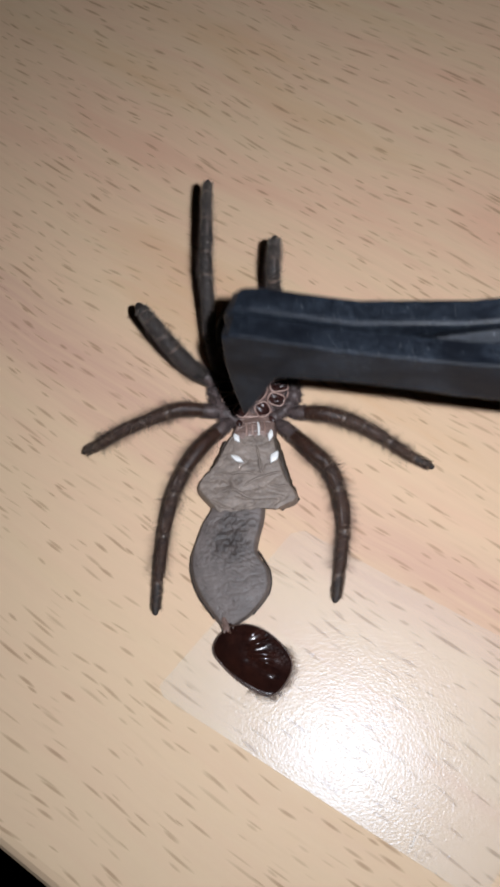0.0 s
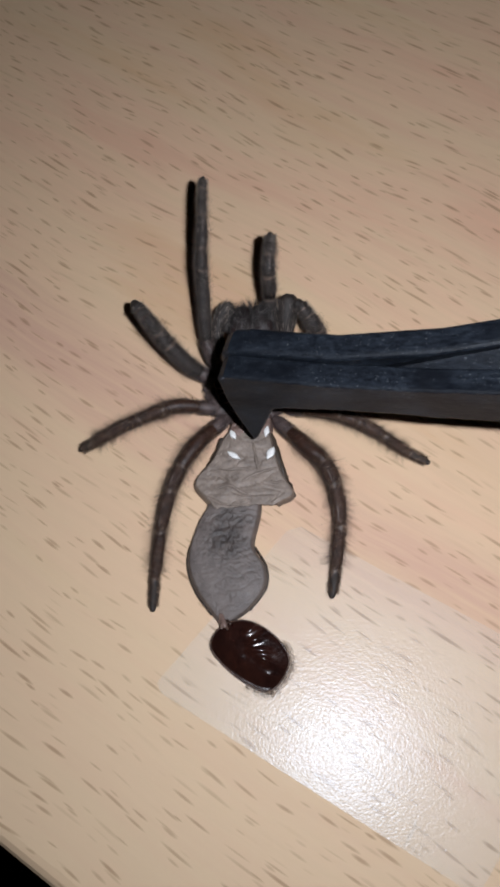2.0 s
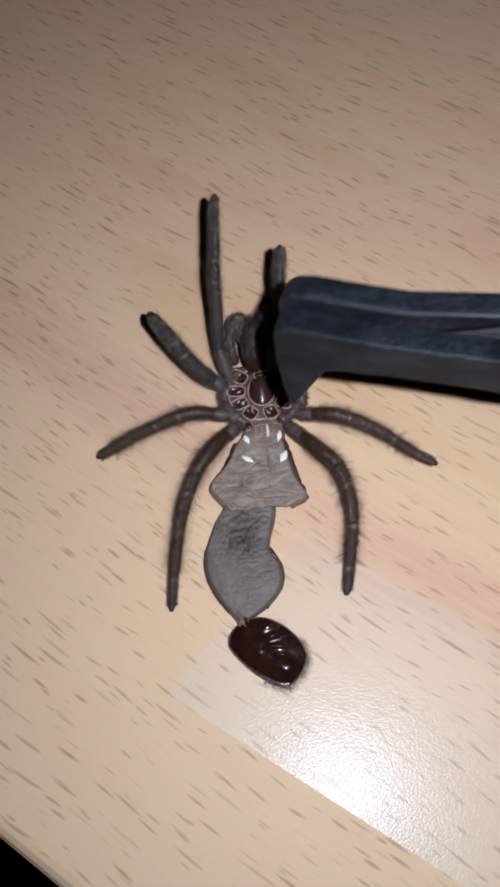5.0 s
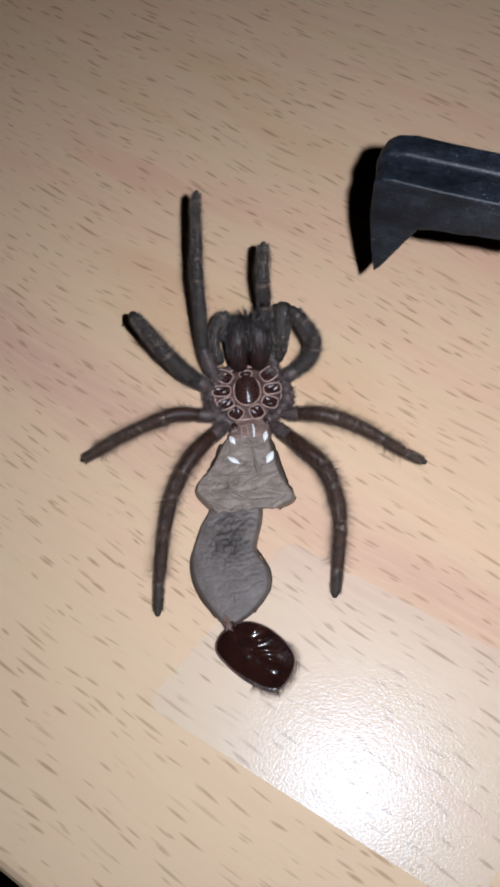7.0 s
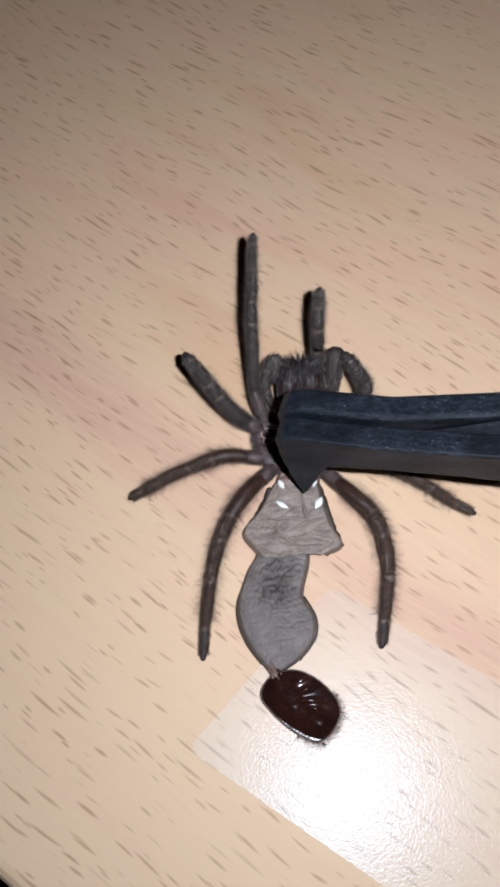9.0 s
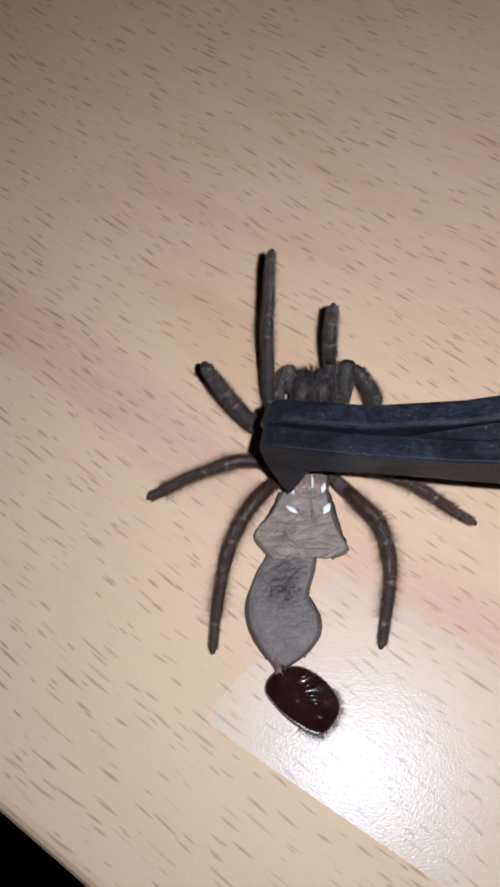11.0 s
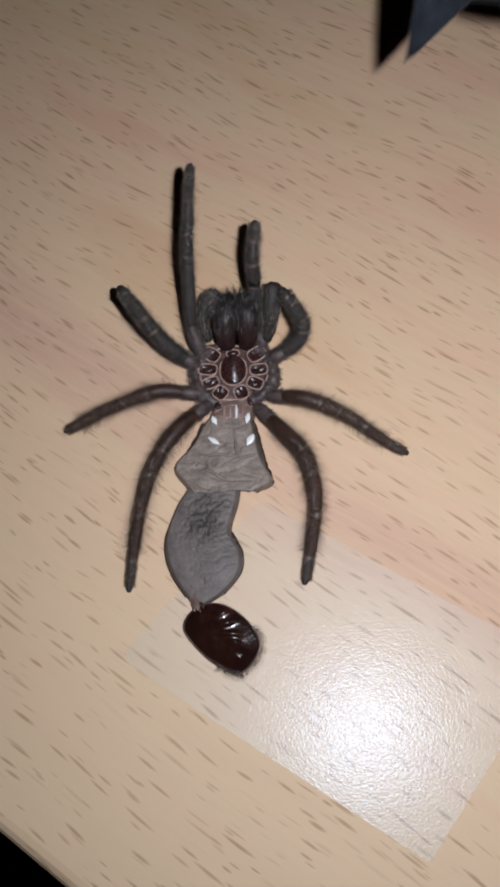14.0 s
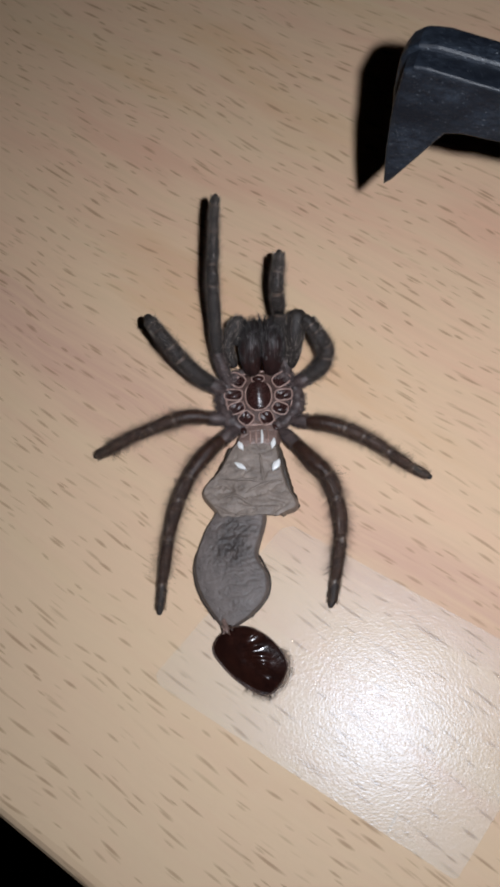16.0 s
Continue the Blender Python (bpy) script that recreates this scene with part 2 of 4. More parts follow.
def tool_plastic():
    """Black moulded plastic, dulled by fine scuffs along the arms, whose colour also holds a painted sheen."""
    m = Mat("worn_black_plastic", 0.42)
    v = m.coord((450, 1000, 1000))
    a = m.noise(v, 0.22, 3.0, 0.6, 0.3)
    b = m.noise(v, 2.4, 5.0, 0.75)
    scuff_sheen = m.math("MULTIPLY", m.span(a, 0.38, 0.72), m.span(b, 0.36, 0.72))
    speck = m.math("MULTIPLY", m.span(m.noise(m.coord((700, 1000, 1000)), 5.0, 2.0), 0.66, 0.74), m.span(a, 0.35, 0.6))
    # bluish tone serves both the scuffs and a cool sheen painted into the colour
    worn = m.mix(m.math("MULTIPLY", scuff_sheen, 0.8), (0.0040, 0.0052, 0.0080), (0.042, 0.054, 0.072))
    m.color(m.mix(m.math("MULTIPLY", speck, 0.7), worn, (0.20, 0.22, 0.24)))
    m.link(m.span(b, 0.3, 0.7, 0.36, 0.56), m.b.inputs["Roughness"])
    m.b.inputs["Specular IOR Level"].default_value = 0.24
    m.bump(m.math("ADD", b, m.math("MULTIPLY", m.noise(v, 0.5, 2.0), 1.5)), 0.05 * MM)
    return m


PLASTIC = tool_plastic()
CASE = mottled("phone_case", (0.01, 0.01, 0.011), (0.02, 0.02, 0.021), 0.2, 0.5, 0.01)
GLOW = Mat("flash_led")
GLOW.b.inputs["Emission Color"].default_value = (0.95, 1.0, 1.10, 1)
GLOW.b.inputs["Emission Strength"].default_value = FLASH


# ---- shape helpers: all bmesh coordinates in millimetres ----
def thing(name, m=None):
    ob = new(name)
    ob.empty_display_size = 0.005
    if m is not None:
        ob.matrix_basis = m
    return ob


def part(name, bm, material, parent=None, label="", smooth=True):
    bmesh.ops.scale(bm, vec=(MM, MM, MM), verts=bm.verts)
    me = bpy.data.meshes.new(name)
    bm.to_mesh(me)
    bm.free()
    me.materials.append(material.m)
    if smooth:
        me.polygons.foreach_set("use_smooth", [True] * len(me.polygons))
    ob = new(name, me)
    if parent is not None:
        ob.parent = parent
    return tagged(ob, label) if label else ob


def spline(pts, per=6):
    """Catmull-Rom through points of any length, as numpy rows."""
    p = np.array(pts, float)
    p = np.vstack([2 * p[0] - p[1], p, 2 * p[-1] - p[-2]])
    out = []
    for i in range(1, len(p) - 2):
        for k in range(per):
            t = k / per
            a, b, c, d = p[i - 1], p[i], p[i + 1], p[i + 2]
            out.append(0.5 * (2 * b + (c - a) * t + (2 * a - 5 * b + 4 * c - d) * t * t + (3 * b - a - 3 * c + d) * t ** 3))
    out.append(p[-2])
    return np.array(out)


def frame_at(d):
    d = Vector(d).normalized()
    up = Vector((0, 0, 1)) if abs(d.z) < 0.9 else Vector((0, 1, 0))
    s = d.cross(up).normalized()
    return s, s.cross(d).normalized()


def tube(rows, seg=12, bm=None, rough=0.0, flat=1.0):
    """A swept tube through rows of x, y, z, radius, closed with rounded ends."""
    bm = bm or bmesh.new()
    rows = np.array(rows, float)
    d0, d1 = rows[0, :3] - rows[1, :3], rows[-1, :3] - rows[-2, :3]
    d0, d1 = d0 / np.linalg.norm(d0), d1 / np.linalg.norm(d1)
    head = [np.r_[rows[0, :3] + d0 * rows[0, 3] * k, rows[0, 3] * math.sqrt(1 - k * k)] for k in (0.92, 0.7, 0.38)]
    tail = [np.r_[rows[-1, :3] + d1 * rows[-1, 3] * k, rows[-1, 3] * math.sqrt(1 - k * k)] for k in (0.38, 0.7, 0.92)]
    rows = np.vstack([head, rows, tail])
    rings = []
    for i, r in enumerate(rows):
        a, b = rows[max(i - 1, 0), :3], rows[min(i + 1, len(rows) - 1), :3]
        s, u = frame_at(b - a)
        ring = []
        for k in range(seg):
            w = 2 * math.pi * k / seg
            q = Vector(r[:3]) + (s * math.cos(w) + u * math.sin(w) * flat) * r[3]
            if rough:
                q += (s * math.cos(w) + u * math.sin(w)) * rough * noise.noise(q * 1.7)
            ring.append(bm.verts.new(q))
        rings.append(ring)
    for a, b in zip(rings, rings[1:]):
        for k in range(seg):
            bm.faces.new((a[k], a[(k + 1) % seg], b[(k + 1) % seg], b[k]))
    bm.faces.new(rings[0][::-1])
    bm.faces.new(rings[-1])
    bmesh.ops.recalc_face_normals(bm, faces=bm.faces)
    return bm


def spikes(bm, base, tip, radius, bend=None):
    """One tapered hair from base to tip, bent at its middle."""
    base, tip = Vector(base), Vector(tip)
    mid = (base + tip) / 2 + (bend or Vector())
    s, u = frame_at(tip - base)
    lo = [bm.verts.new(base + (s * math.cos(w) + u * math.sin(w)) * radius) for w in (0, 2.09, 4.19)]
    mi = [bm.verts.new(mid + (s * math.cos(w) + u * math.sin(w)) * radius * 0.8) for w in (0, 2.09, 4.19)]
    top = bm.verts.new(tip)
    for k in range(3):
        j = (k + 1) % 3
        bm.faces.new((lo[k], lo[j], mi[j], mi[k]))
        bm.faces.new((mi[k], mi[j], top))


def hair_coat(rows, count, length, radius=0.032, seed=1, lean=0.55, spread=1.0):
    """Hairs standing off a tube, leaning towards its end; every hair is real geometry."""
    rng = random.Random(seed)
    rows = np.array(rows, float)
    bm = bmesh.new()
    for _ in range(count):
        f = rng.uniform(0.0, len(rows) - 1.001)
        i = int(f)
        r = rows[i] * (1 - f + i) + rows[i + 1] * (f - i)
        d = Vector(rows[i + 1, :3] - rows[i, :3]).normalized()
        s, u = frame_at(d)
        w = rng.uniform(0, 2 * math.pi)
        out = s * math.cos(w) + u * math.sin(w)
        base = Vector(r[:3]) + out * r[3] * 0.95
        way = (out * spread + d * (lean + rng.uniform(-0.25, 0.35))).normalized()
        ln = length * rng.uniform(0.45, 1.25)
        tip = base + way * ln
        if tip.z < 0.06:
            tip.z = 0.06 + rng.random() * 0.1
        if base.z < 0.1:
            continue
        spikes(bm, base, tip, radius * rng.uniform(0.7, 1.2), d * ln * 0.06)
    return bm


def box(bm, x0, x1, y0, y1, z0, z1):
    v = [bm.verts.new((x, y, z)) for z in (z0, z1) for y in (y0, y1) for x in (x0, x1)]
    for f in ((0, 2, 3, 1), (4, 5, 7, 6), (0, 1, 5, 4), (2, 6, 7, 3), (0, 4, 6, 2), (1, 3, 7, 5)):
        bm.faces.new([v[i] for i in f])
    return bm


def slab(outline, z0, z1, bevel=0.0, segments=3):
    """A flat outline (x, y) made solid between two heights, with rounded edges."""
    bm = bmesh.new()
    lo = [bm.verts.new((x, y, z0)) for x, y in outline]
    hi = [bm.verts.new((x, y, z1)) for x, y in outline]
    n = len(lo)
    bm.faces.new(lo[::-1])
    bm.faces.new(hi)
    for k in range(n):
        bm.faces.new((lo[k], lo[(k + 1) % n], hi[(k + 1) % n], hi[k]))
    bmesh.ops.recalc_face_normals(bm, faces=bm.faces)
    if bevel:
        rim = [e for e in bm.edges if len({round(v.co.z, 4) for v in e.verts}) == 1]
        bmesh.ops.bevel(bm, geom=rim, offset=bevel, segments=segments, profile=0.5, affect="EDGES")
    return bm


def rounded(x0, x1, y0, y1, r, n=6):
    pts = []
    for cx, cy, a in ((x1 - r, y1 - r, 0), (x0 + r, y1 - r, 90), (x0 + r, y0 + r, 180), (x1 - r, y0 + r, 270)):
        pts += [(cx + r * math.cos(radians(a + 90 * k / n)), cy + r * math.sin(radians(a + 90 * k / n))) for k in range(n + 1)]
    return pts


# ---- the room and the table ----
def room():
    floor = part("floor", box(bmesh.new(), -1200, 1200, -1200, 1200, -770, -750), FLOORING, smooth=False)
    tagged(floor, "dark floor far below the table edge", "floor", kind="structure")
    ceil = part("ceiling", box(bmesh.new(), -1200, 1200, -1200, 1200, 1650, 1670), PAINT, smooth=False)
    tagged(ceil, "plain ceiling of a dark room", "ceiling", kind="structure")
    for name, dims in (("wall_north", (-1200, 1200, 1200, 1280)), ("wall_south", (-1200, 1200, -1280, -1200)),
                       ("wall_east", (1200, 1280, -1200, 1200)), ("wall_west", (-1280, -1200, -1200, 1200))):
        w = part(name, box(bmesh.new(), *dims, -750, 1650), PAINT, smooth=False)
        tagged(w, "plain unlit painted wall", "wall", kind="structure")


# the table's front edge runs through this point along the grain
EDGE_POINT = Vector((-35.3, -49.1, 0))
TURN = Matrix.Rotation(GRAIN, 4, "Z")


def table():
    m = Matrix.Translation(EDGE_POINT * MM) @ TURN
    ob = thing("table", m)
    tagged(ob, "beech-look laminate table with a rounded front edge", "table")
    top = part("tabletop", slab(rounded(-380, 520, 0, 560, 12), -26, 0, 2.2, 4), WOOD, ob, smooth=False)
    for x in (-340, 480):
        for y in (40, 520):
            part("leg", slab(rounded(x - 22, x + 22, y - 22, y + 22, 4), -749.5, -26.2), EDGE, ob, smooth=False)
    return ob


def tape():
    """Strip of clear film stuck along the grain; local x along the grain."""
    bm = slab([(11.5, -35.4), (12.6, -36.2), (53.6, -34.3), (54.0, -33.9), (55.1, -7.6), (54.6, -7.1), (15.6, -9.7), (14.4, -11.0)], 0.012, 0.06, 0.0)
    for v in bm.verts:
        v.co.z += 0.2 * max(0.0, (-9.0 - v.co.y) / 26.0)
    ob = part("clear_tape", bm, FILM, smooth=False)
    ob.matrix_basis = TURN
    fold = spline([(45.0, -34.5, 0.28, 0.06), (44.95, -33.0, 0.34, 0.14), (44.8, -31.3, 0.26, 0.05)], 5)
    part("tape_wrinkle", tube(fold, 8), FILM, ob, "small raised wrinkle in the tape")
    tagged(ob, "strip of clear textured adhesive tape stuck on the tabletop", "tape")
    return ob


# ---- the shed spider skin ----
def leg_rows(pts, radii, per=5):
    return spline([(*p, r) for p, r in zip(pts, radii)], per)


def split_leg(rows, cuts):
    """Rows of each joint segment between fractions of the leg's run."""
    n = len(rows) - 1
    return [rows[int(round(a * n)): int(round(b * n)) + 1] for a, b in zip(cuts, cuts[1:])]


SEGMENTS = ("trochanter", "femur", "patella", "tibia", "metatarsus", "tarsus")


def swollen(rows, amount=0.17):
    rows = np.array(rows)
    k = np.linspace(0, math.pi, len(rows))
    rows[:, 3] *= 1 - 0.5 * amount + amount * np.sin(k)
    rows[-1, 3] *= 0.90
    rows[0, 3] *= 0.92
    return rows


def leg(parent, pts, radii, cuts, label, hairs, hair_len, seed, coat):
    rows = leg_rows(pts, radii, 9)
    rows[:, 3] *= 0.89
    rows[-3:, 3] *= np.array([1.0, 0.98, 0.94])
    root = None
    for name, seg in zip(SEGMENTS, split_leg(rows, cuts)):
        mat = {"trochanter": COXA, "femur": LEG_GREY if coat is GREY_DOWN else LEG_DARK, "tarsus": TARSUS}.get(name, LEG_GREY if coat is GREY_DOWN else LEG)
        seg = swollen(seg)
        bm = tube(seg, 16, None, 0.13)
        if root is None:
            root = part("leg", bm, mat, parent, label)
        else:
            part(name, bm, mat, root)
    n = len(rows) - 1
    for c in cuts[2:6]:
        r = rows[int(round(c * n))]
        d = rows[min(int(round(c * n)) + 1, n)][:3] - r[:3]
        d = d / np.linalg.norm(d) * (0.05 + 0.16 * abs(math.sin(seed * 3.7 + c * 40)))
        part("joint_ring", tube([(*(r[:3] - d), r[3] * 0.89), (*(r[:3] + d), r[3] * 0.89)], 18, None, 0.2), JOINT, root, "paler joint membrane")
    part("coxa_hair", hair_coat(rows[:max(3, int(round(cuts[1] * n)) + 1)], 260, 0.42, 0.028, seed + 90, 0.2), COXA_HAIR, root, "short grey hair at the leg base")
    for a, b in ((cuts[2], cuts[3]), (cuts[3], cuts[4])):
        i0, i1 = int(round((a + 0.25 * (b - a)) * n)), int(round((a + 0.9 * (b - a)) * n))
        if i1 - i0 < 2:
            continue
        line = []
        for k in range(i0, i1 + 1):
            s, u = frame_at(rows[min(k + 1, n)][:3] - rows[k - 1][:3])
            line.append((*(Vector(rows[k][:3]) + (u * 0.93 + s * 0.3) * rows[k][3]), 0.085 if i0 < k < i1 else 0.04))
        part("leg_stripe", tube(line, 6), STRIPE, root, "narrow bare pale stripe")
    part("hair", hair_coat(rows[5:-9], int(hairs * 3.6), hair_len * 1.25, 0.0095, seed, 0.5), HAIR, root, "fine brown leg hairs")
    part("down", hair_coat(rows[2:-1], hairs * 12, 0.50, 0.016, seed + 50, 0.65, 0.95), coat, root, "dense short leg down")
    return root


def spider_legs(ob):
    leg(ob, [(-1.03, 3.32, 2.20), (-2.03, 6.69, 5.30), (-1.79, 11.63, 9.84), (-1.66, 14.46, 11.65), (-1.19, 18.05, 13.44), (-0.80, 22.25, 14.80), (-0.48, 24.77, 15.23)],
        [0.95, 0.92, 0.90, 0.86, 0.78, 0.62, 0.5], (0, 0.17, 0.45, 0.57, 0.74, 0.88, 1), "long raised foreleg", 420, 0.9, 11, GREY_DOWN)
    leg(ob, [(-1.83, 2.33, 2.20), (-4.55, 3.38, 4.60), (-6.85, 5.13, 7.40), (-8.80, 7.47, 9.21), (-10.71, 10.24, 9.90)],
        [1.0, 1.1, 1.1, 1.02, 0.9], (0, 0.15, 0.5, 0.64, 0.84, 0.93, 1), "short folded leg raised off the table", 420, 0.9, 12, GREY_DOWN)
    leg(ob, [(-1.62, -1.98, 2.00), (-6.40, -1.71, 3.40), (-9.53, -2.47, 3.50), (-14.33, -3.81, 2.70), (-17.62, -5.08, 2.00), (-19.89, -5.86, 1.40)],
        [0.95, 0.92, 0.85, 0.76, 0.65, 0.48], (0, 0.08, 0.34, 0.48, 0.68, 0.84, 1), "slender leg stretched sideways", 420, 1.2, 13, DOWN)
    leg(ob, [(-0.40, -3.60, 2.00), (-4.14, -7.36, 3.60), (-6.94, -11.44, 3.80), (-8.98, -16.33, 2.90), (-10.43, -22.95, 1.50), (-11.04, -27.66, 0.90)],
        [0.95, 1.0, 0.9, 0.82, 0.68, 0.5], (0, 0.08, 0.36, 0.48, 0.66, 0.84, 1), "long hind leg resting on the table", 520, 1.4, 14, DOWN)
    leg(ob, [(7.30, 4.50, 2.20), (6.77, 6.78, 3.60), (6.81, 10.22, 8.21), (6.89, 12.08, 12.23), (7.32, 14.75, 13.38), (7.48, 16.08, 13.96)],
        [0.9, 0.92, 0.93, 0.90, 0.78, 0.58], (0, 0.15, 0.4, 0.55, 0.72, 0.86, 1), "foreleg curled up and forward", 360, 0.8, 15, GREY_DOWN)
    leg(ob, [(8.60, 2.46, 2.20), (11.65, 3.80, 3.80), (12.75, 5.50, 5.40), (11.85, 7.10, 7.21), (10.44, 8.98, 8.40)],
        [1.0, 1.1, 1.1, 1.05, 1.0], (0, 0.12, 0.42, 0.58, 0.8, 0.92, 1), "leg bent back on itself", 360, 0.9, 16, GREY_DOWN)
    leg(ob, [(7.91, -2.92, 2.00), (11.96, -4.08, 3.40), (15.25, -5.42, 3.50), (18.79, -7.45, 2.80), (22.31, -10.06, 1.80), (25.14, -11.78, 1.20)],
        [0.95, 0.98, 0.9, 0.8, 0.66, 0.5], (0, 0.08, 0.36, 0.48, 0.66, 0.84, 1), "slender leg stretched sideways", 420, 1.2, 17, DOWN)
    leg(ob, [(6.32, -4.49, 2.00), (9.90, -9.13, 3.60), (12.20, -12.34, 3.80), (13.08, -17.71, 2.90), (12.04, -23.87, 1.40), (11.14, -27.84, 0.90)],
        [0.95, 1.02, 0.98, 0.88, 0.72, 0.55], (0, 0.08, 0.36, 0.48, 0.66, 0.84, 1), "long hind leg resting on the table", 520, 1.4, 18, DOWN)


def lobe(sides, nx, relief, thick, wave, seed, dome, crumple, ragged=0.0, wrinkled=None):
    """A crumpled sheet between a left and a right outline (rows of y, x left, x right, z)."""
    rows = spline(sides, 16)
    bm = bmesh.new()
    off = Vector((seed * 3.1, seed * 1.7, 0))
    grids = []
    for lower in (False, True):
        grid = []
        for at_row, (y0, a, b, z) in enumerate(rows):
            line = []
            last = max(0.0, at_row / (len(rows) - 1) - 0.8) * 5
            for k in range(nx + 1):
                u = k / nx
                x = a + (b - a) * u
                y = y0 + ragged * last * (noise.noise(Vector((x * 0.9, seed, 0.7))) + 0.25 * noise.noise(Vector((x * 2.2, seed, 3.1))))
                rim = min(1.0, min(u, 1 - u) * (b - a) / 0.55)
                q = Vector((x, y, 0)) + off
                n0 = noise.noise(Vector((q.x * wave * 0.7, q.y * wave * 1.9, 0.3)))
                n1 = noise.noise(Vector((q.x * wave * 1.1 + 7, q.y * wave * 3.0, 2.1)))
                crease = max(0.0, 1 - abs(n0) * 15) + 0.6 * max(0.0, 1 - abs(n1) * 15)
                at = crumple(x, y)
                fold = relief * at * (0.55 * noise.noise(q * wave * 0.9) - 0.75 * crease + 0.16 * noise.noise(q * wave * 4.5))
                h = z + dome * math.sin(math.pi * u) + fold * (0.25 + 0.75 * rim) - (1 - rim) ** 2 * (z - 0.35) * 0.8
                if wrinkled is not None:
                    h += 0.09 * (0.5 + noise.noise(Vector((x * 0.5, y * 0.8, 9.0)))) * rim * math.exp(-((y - wrinkled) / 0.9) ** 2) * math.sin(7.5 * (y + 0.8 * noise.noise(Vector((x * 0.8, y * 0.3, 5.0)))))
                h = max(h, 0.3)
                line.append(bm.verts.new((x, y, max(0.1, h - thick) if lower else h)))
            grid.append(line)
        grids.append(grid)
    for g, flip in zip(grids, (False, True)):
        for r0, r1 in zip(g, g[1:]):
            for k in range(nx):
                f = (r0[k], r1[k], r1[k + 1], r0[k + 1])
                bm.faces.new(f if not flip else f[::-1])
    up, lo = grids
    n = len(up) - 1
    for i in range(n):
        bm.faces.new((up[i][0], lo[i][0], lo[i + 1][0], up[i + 1][0]))
        bm.faces.new((up[i][nx], up[i + 1][nx], lo[i + 1][nx], lo[i][nx]))
    for k in range(nx):
        bm.faces.new((up[0][k], up[0][k + 1], lo[0][k + 1], lo[0][k]))
        bm.faces.new((up[n][k], lo[n][k], lo[n][k + 1], up[n][k + 1]))
    bmesh.ops.recalc_face_normals(bm, faces=bm.faces)
    return bm


def plate(cx, cy, rx, ry, z, height, power=2.4, turn=0.0, seg=28, rings=7, dip=0.0, skirt=0.4, point=0.0):
    """A domed or dished plate with a superellipse outline and a thick edge."""
    bm = bmesh.new()
    grid = []
    c, s = math.cos(turn), math.sin(turn)
    for i in range(rings + 2):
        f = min(i, rings) / rings
        line = []
        for k in range(seg):
            w = 2 * math.pi * k / seg
            cw, sw = math.cos(w), math.sin(w)
            e = (abs(cw) ** power + abs(sw) ** power) ** (-1 / power)
            x, y = rx * e * cw * f, ry * e * sw * f
            if point and y < 0:
                x *= 1 - point * (-y / ry) ** 2
            zz = z + height * (1 - f ** 2) - dip * (1 - f ** 2) - (skirt if i > rings else 0)
            line.append(bm.verts.new((cx + c * x - s * y, cy + s * x + c * y, zz)))
        grid.append(line)
    for a, b in zip(grid[1:], grid[2:]):
        for k in range(seg):
            bm.faces.new((a[k], b[k], b[(k + 1) % seg], a[(k + 1) % seg]))
    for k in range(seg):
        bm.faces.new((grid[0][k], grid[1][k], grid[1][(k + 1) % seg]))
    bm.faces.new(grid[-1])
    bmesh.ops.remove_doubles(bm, verts=bm.verts, dist=1e-4)
    bmesh.ops.recalc_face_normals(bm, faces=bm.faces)
    return bm


def loop_tube(outline, radius, seg=8, bm=None):
    """A closed rounded rim along a loop of points."""
    bm = bm or bmesh.new()
    p = [Vector(q) for q in outline]
    n = len(p)
    rings = []
    for i, q in enumerate(p):
        s, u = frame_at(p[(i + 1) % n] - p[i - 1])
        rr = radius * (1 + 0.25 * noise.noise(q * 1.3))
        rings.append([bm.verts.new(q + (s * math.cos(2 * math.pi * k / seg) + u * math.sin(2 * math.pi * k / seg)) * rr) for k in range(seg)])
    for i in range(n):
        a, b = rings[i], rings[(i + 1) % n]
        for k in range(seg):
            bm.faces.new((a[k], a[(k + 1) % seg], b[(k + 1) % seg], b[k]))
    bmesh.ops.recalc_face_normals(bm, faces=bm.faces)
    return bm


def ellipse(cx, cy, rx, ry, z, turn=0.0, n=28, power=2.4, point=0.0):
    out = []
    c, s = math.cos(turn), math.sin(turn)
    for k in range(n):
        w = 2 * math.pi * k / n
        e = (abs(math.cos(w)) ** power + abs(math.sin(w)) ** power) ** (-1 / power)
        x, y = rx * e * math.cos(w), ry * e * math.sin(w)
        if point and y < 0:
            x *= 1 - point * (-y / ry) ** 2
        out.append((cx + c * x - s * y, cy + s * x + c * y, z))
    return out


BODY = (3.15, 0.75)


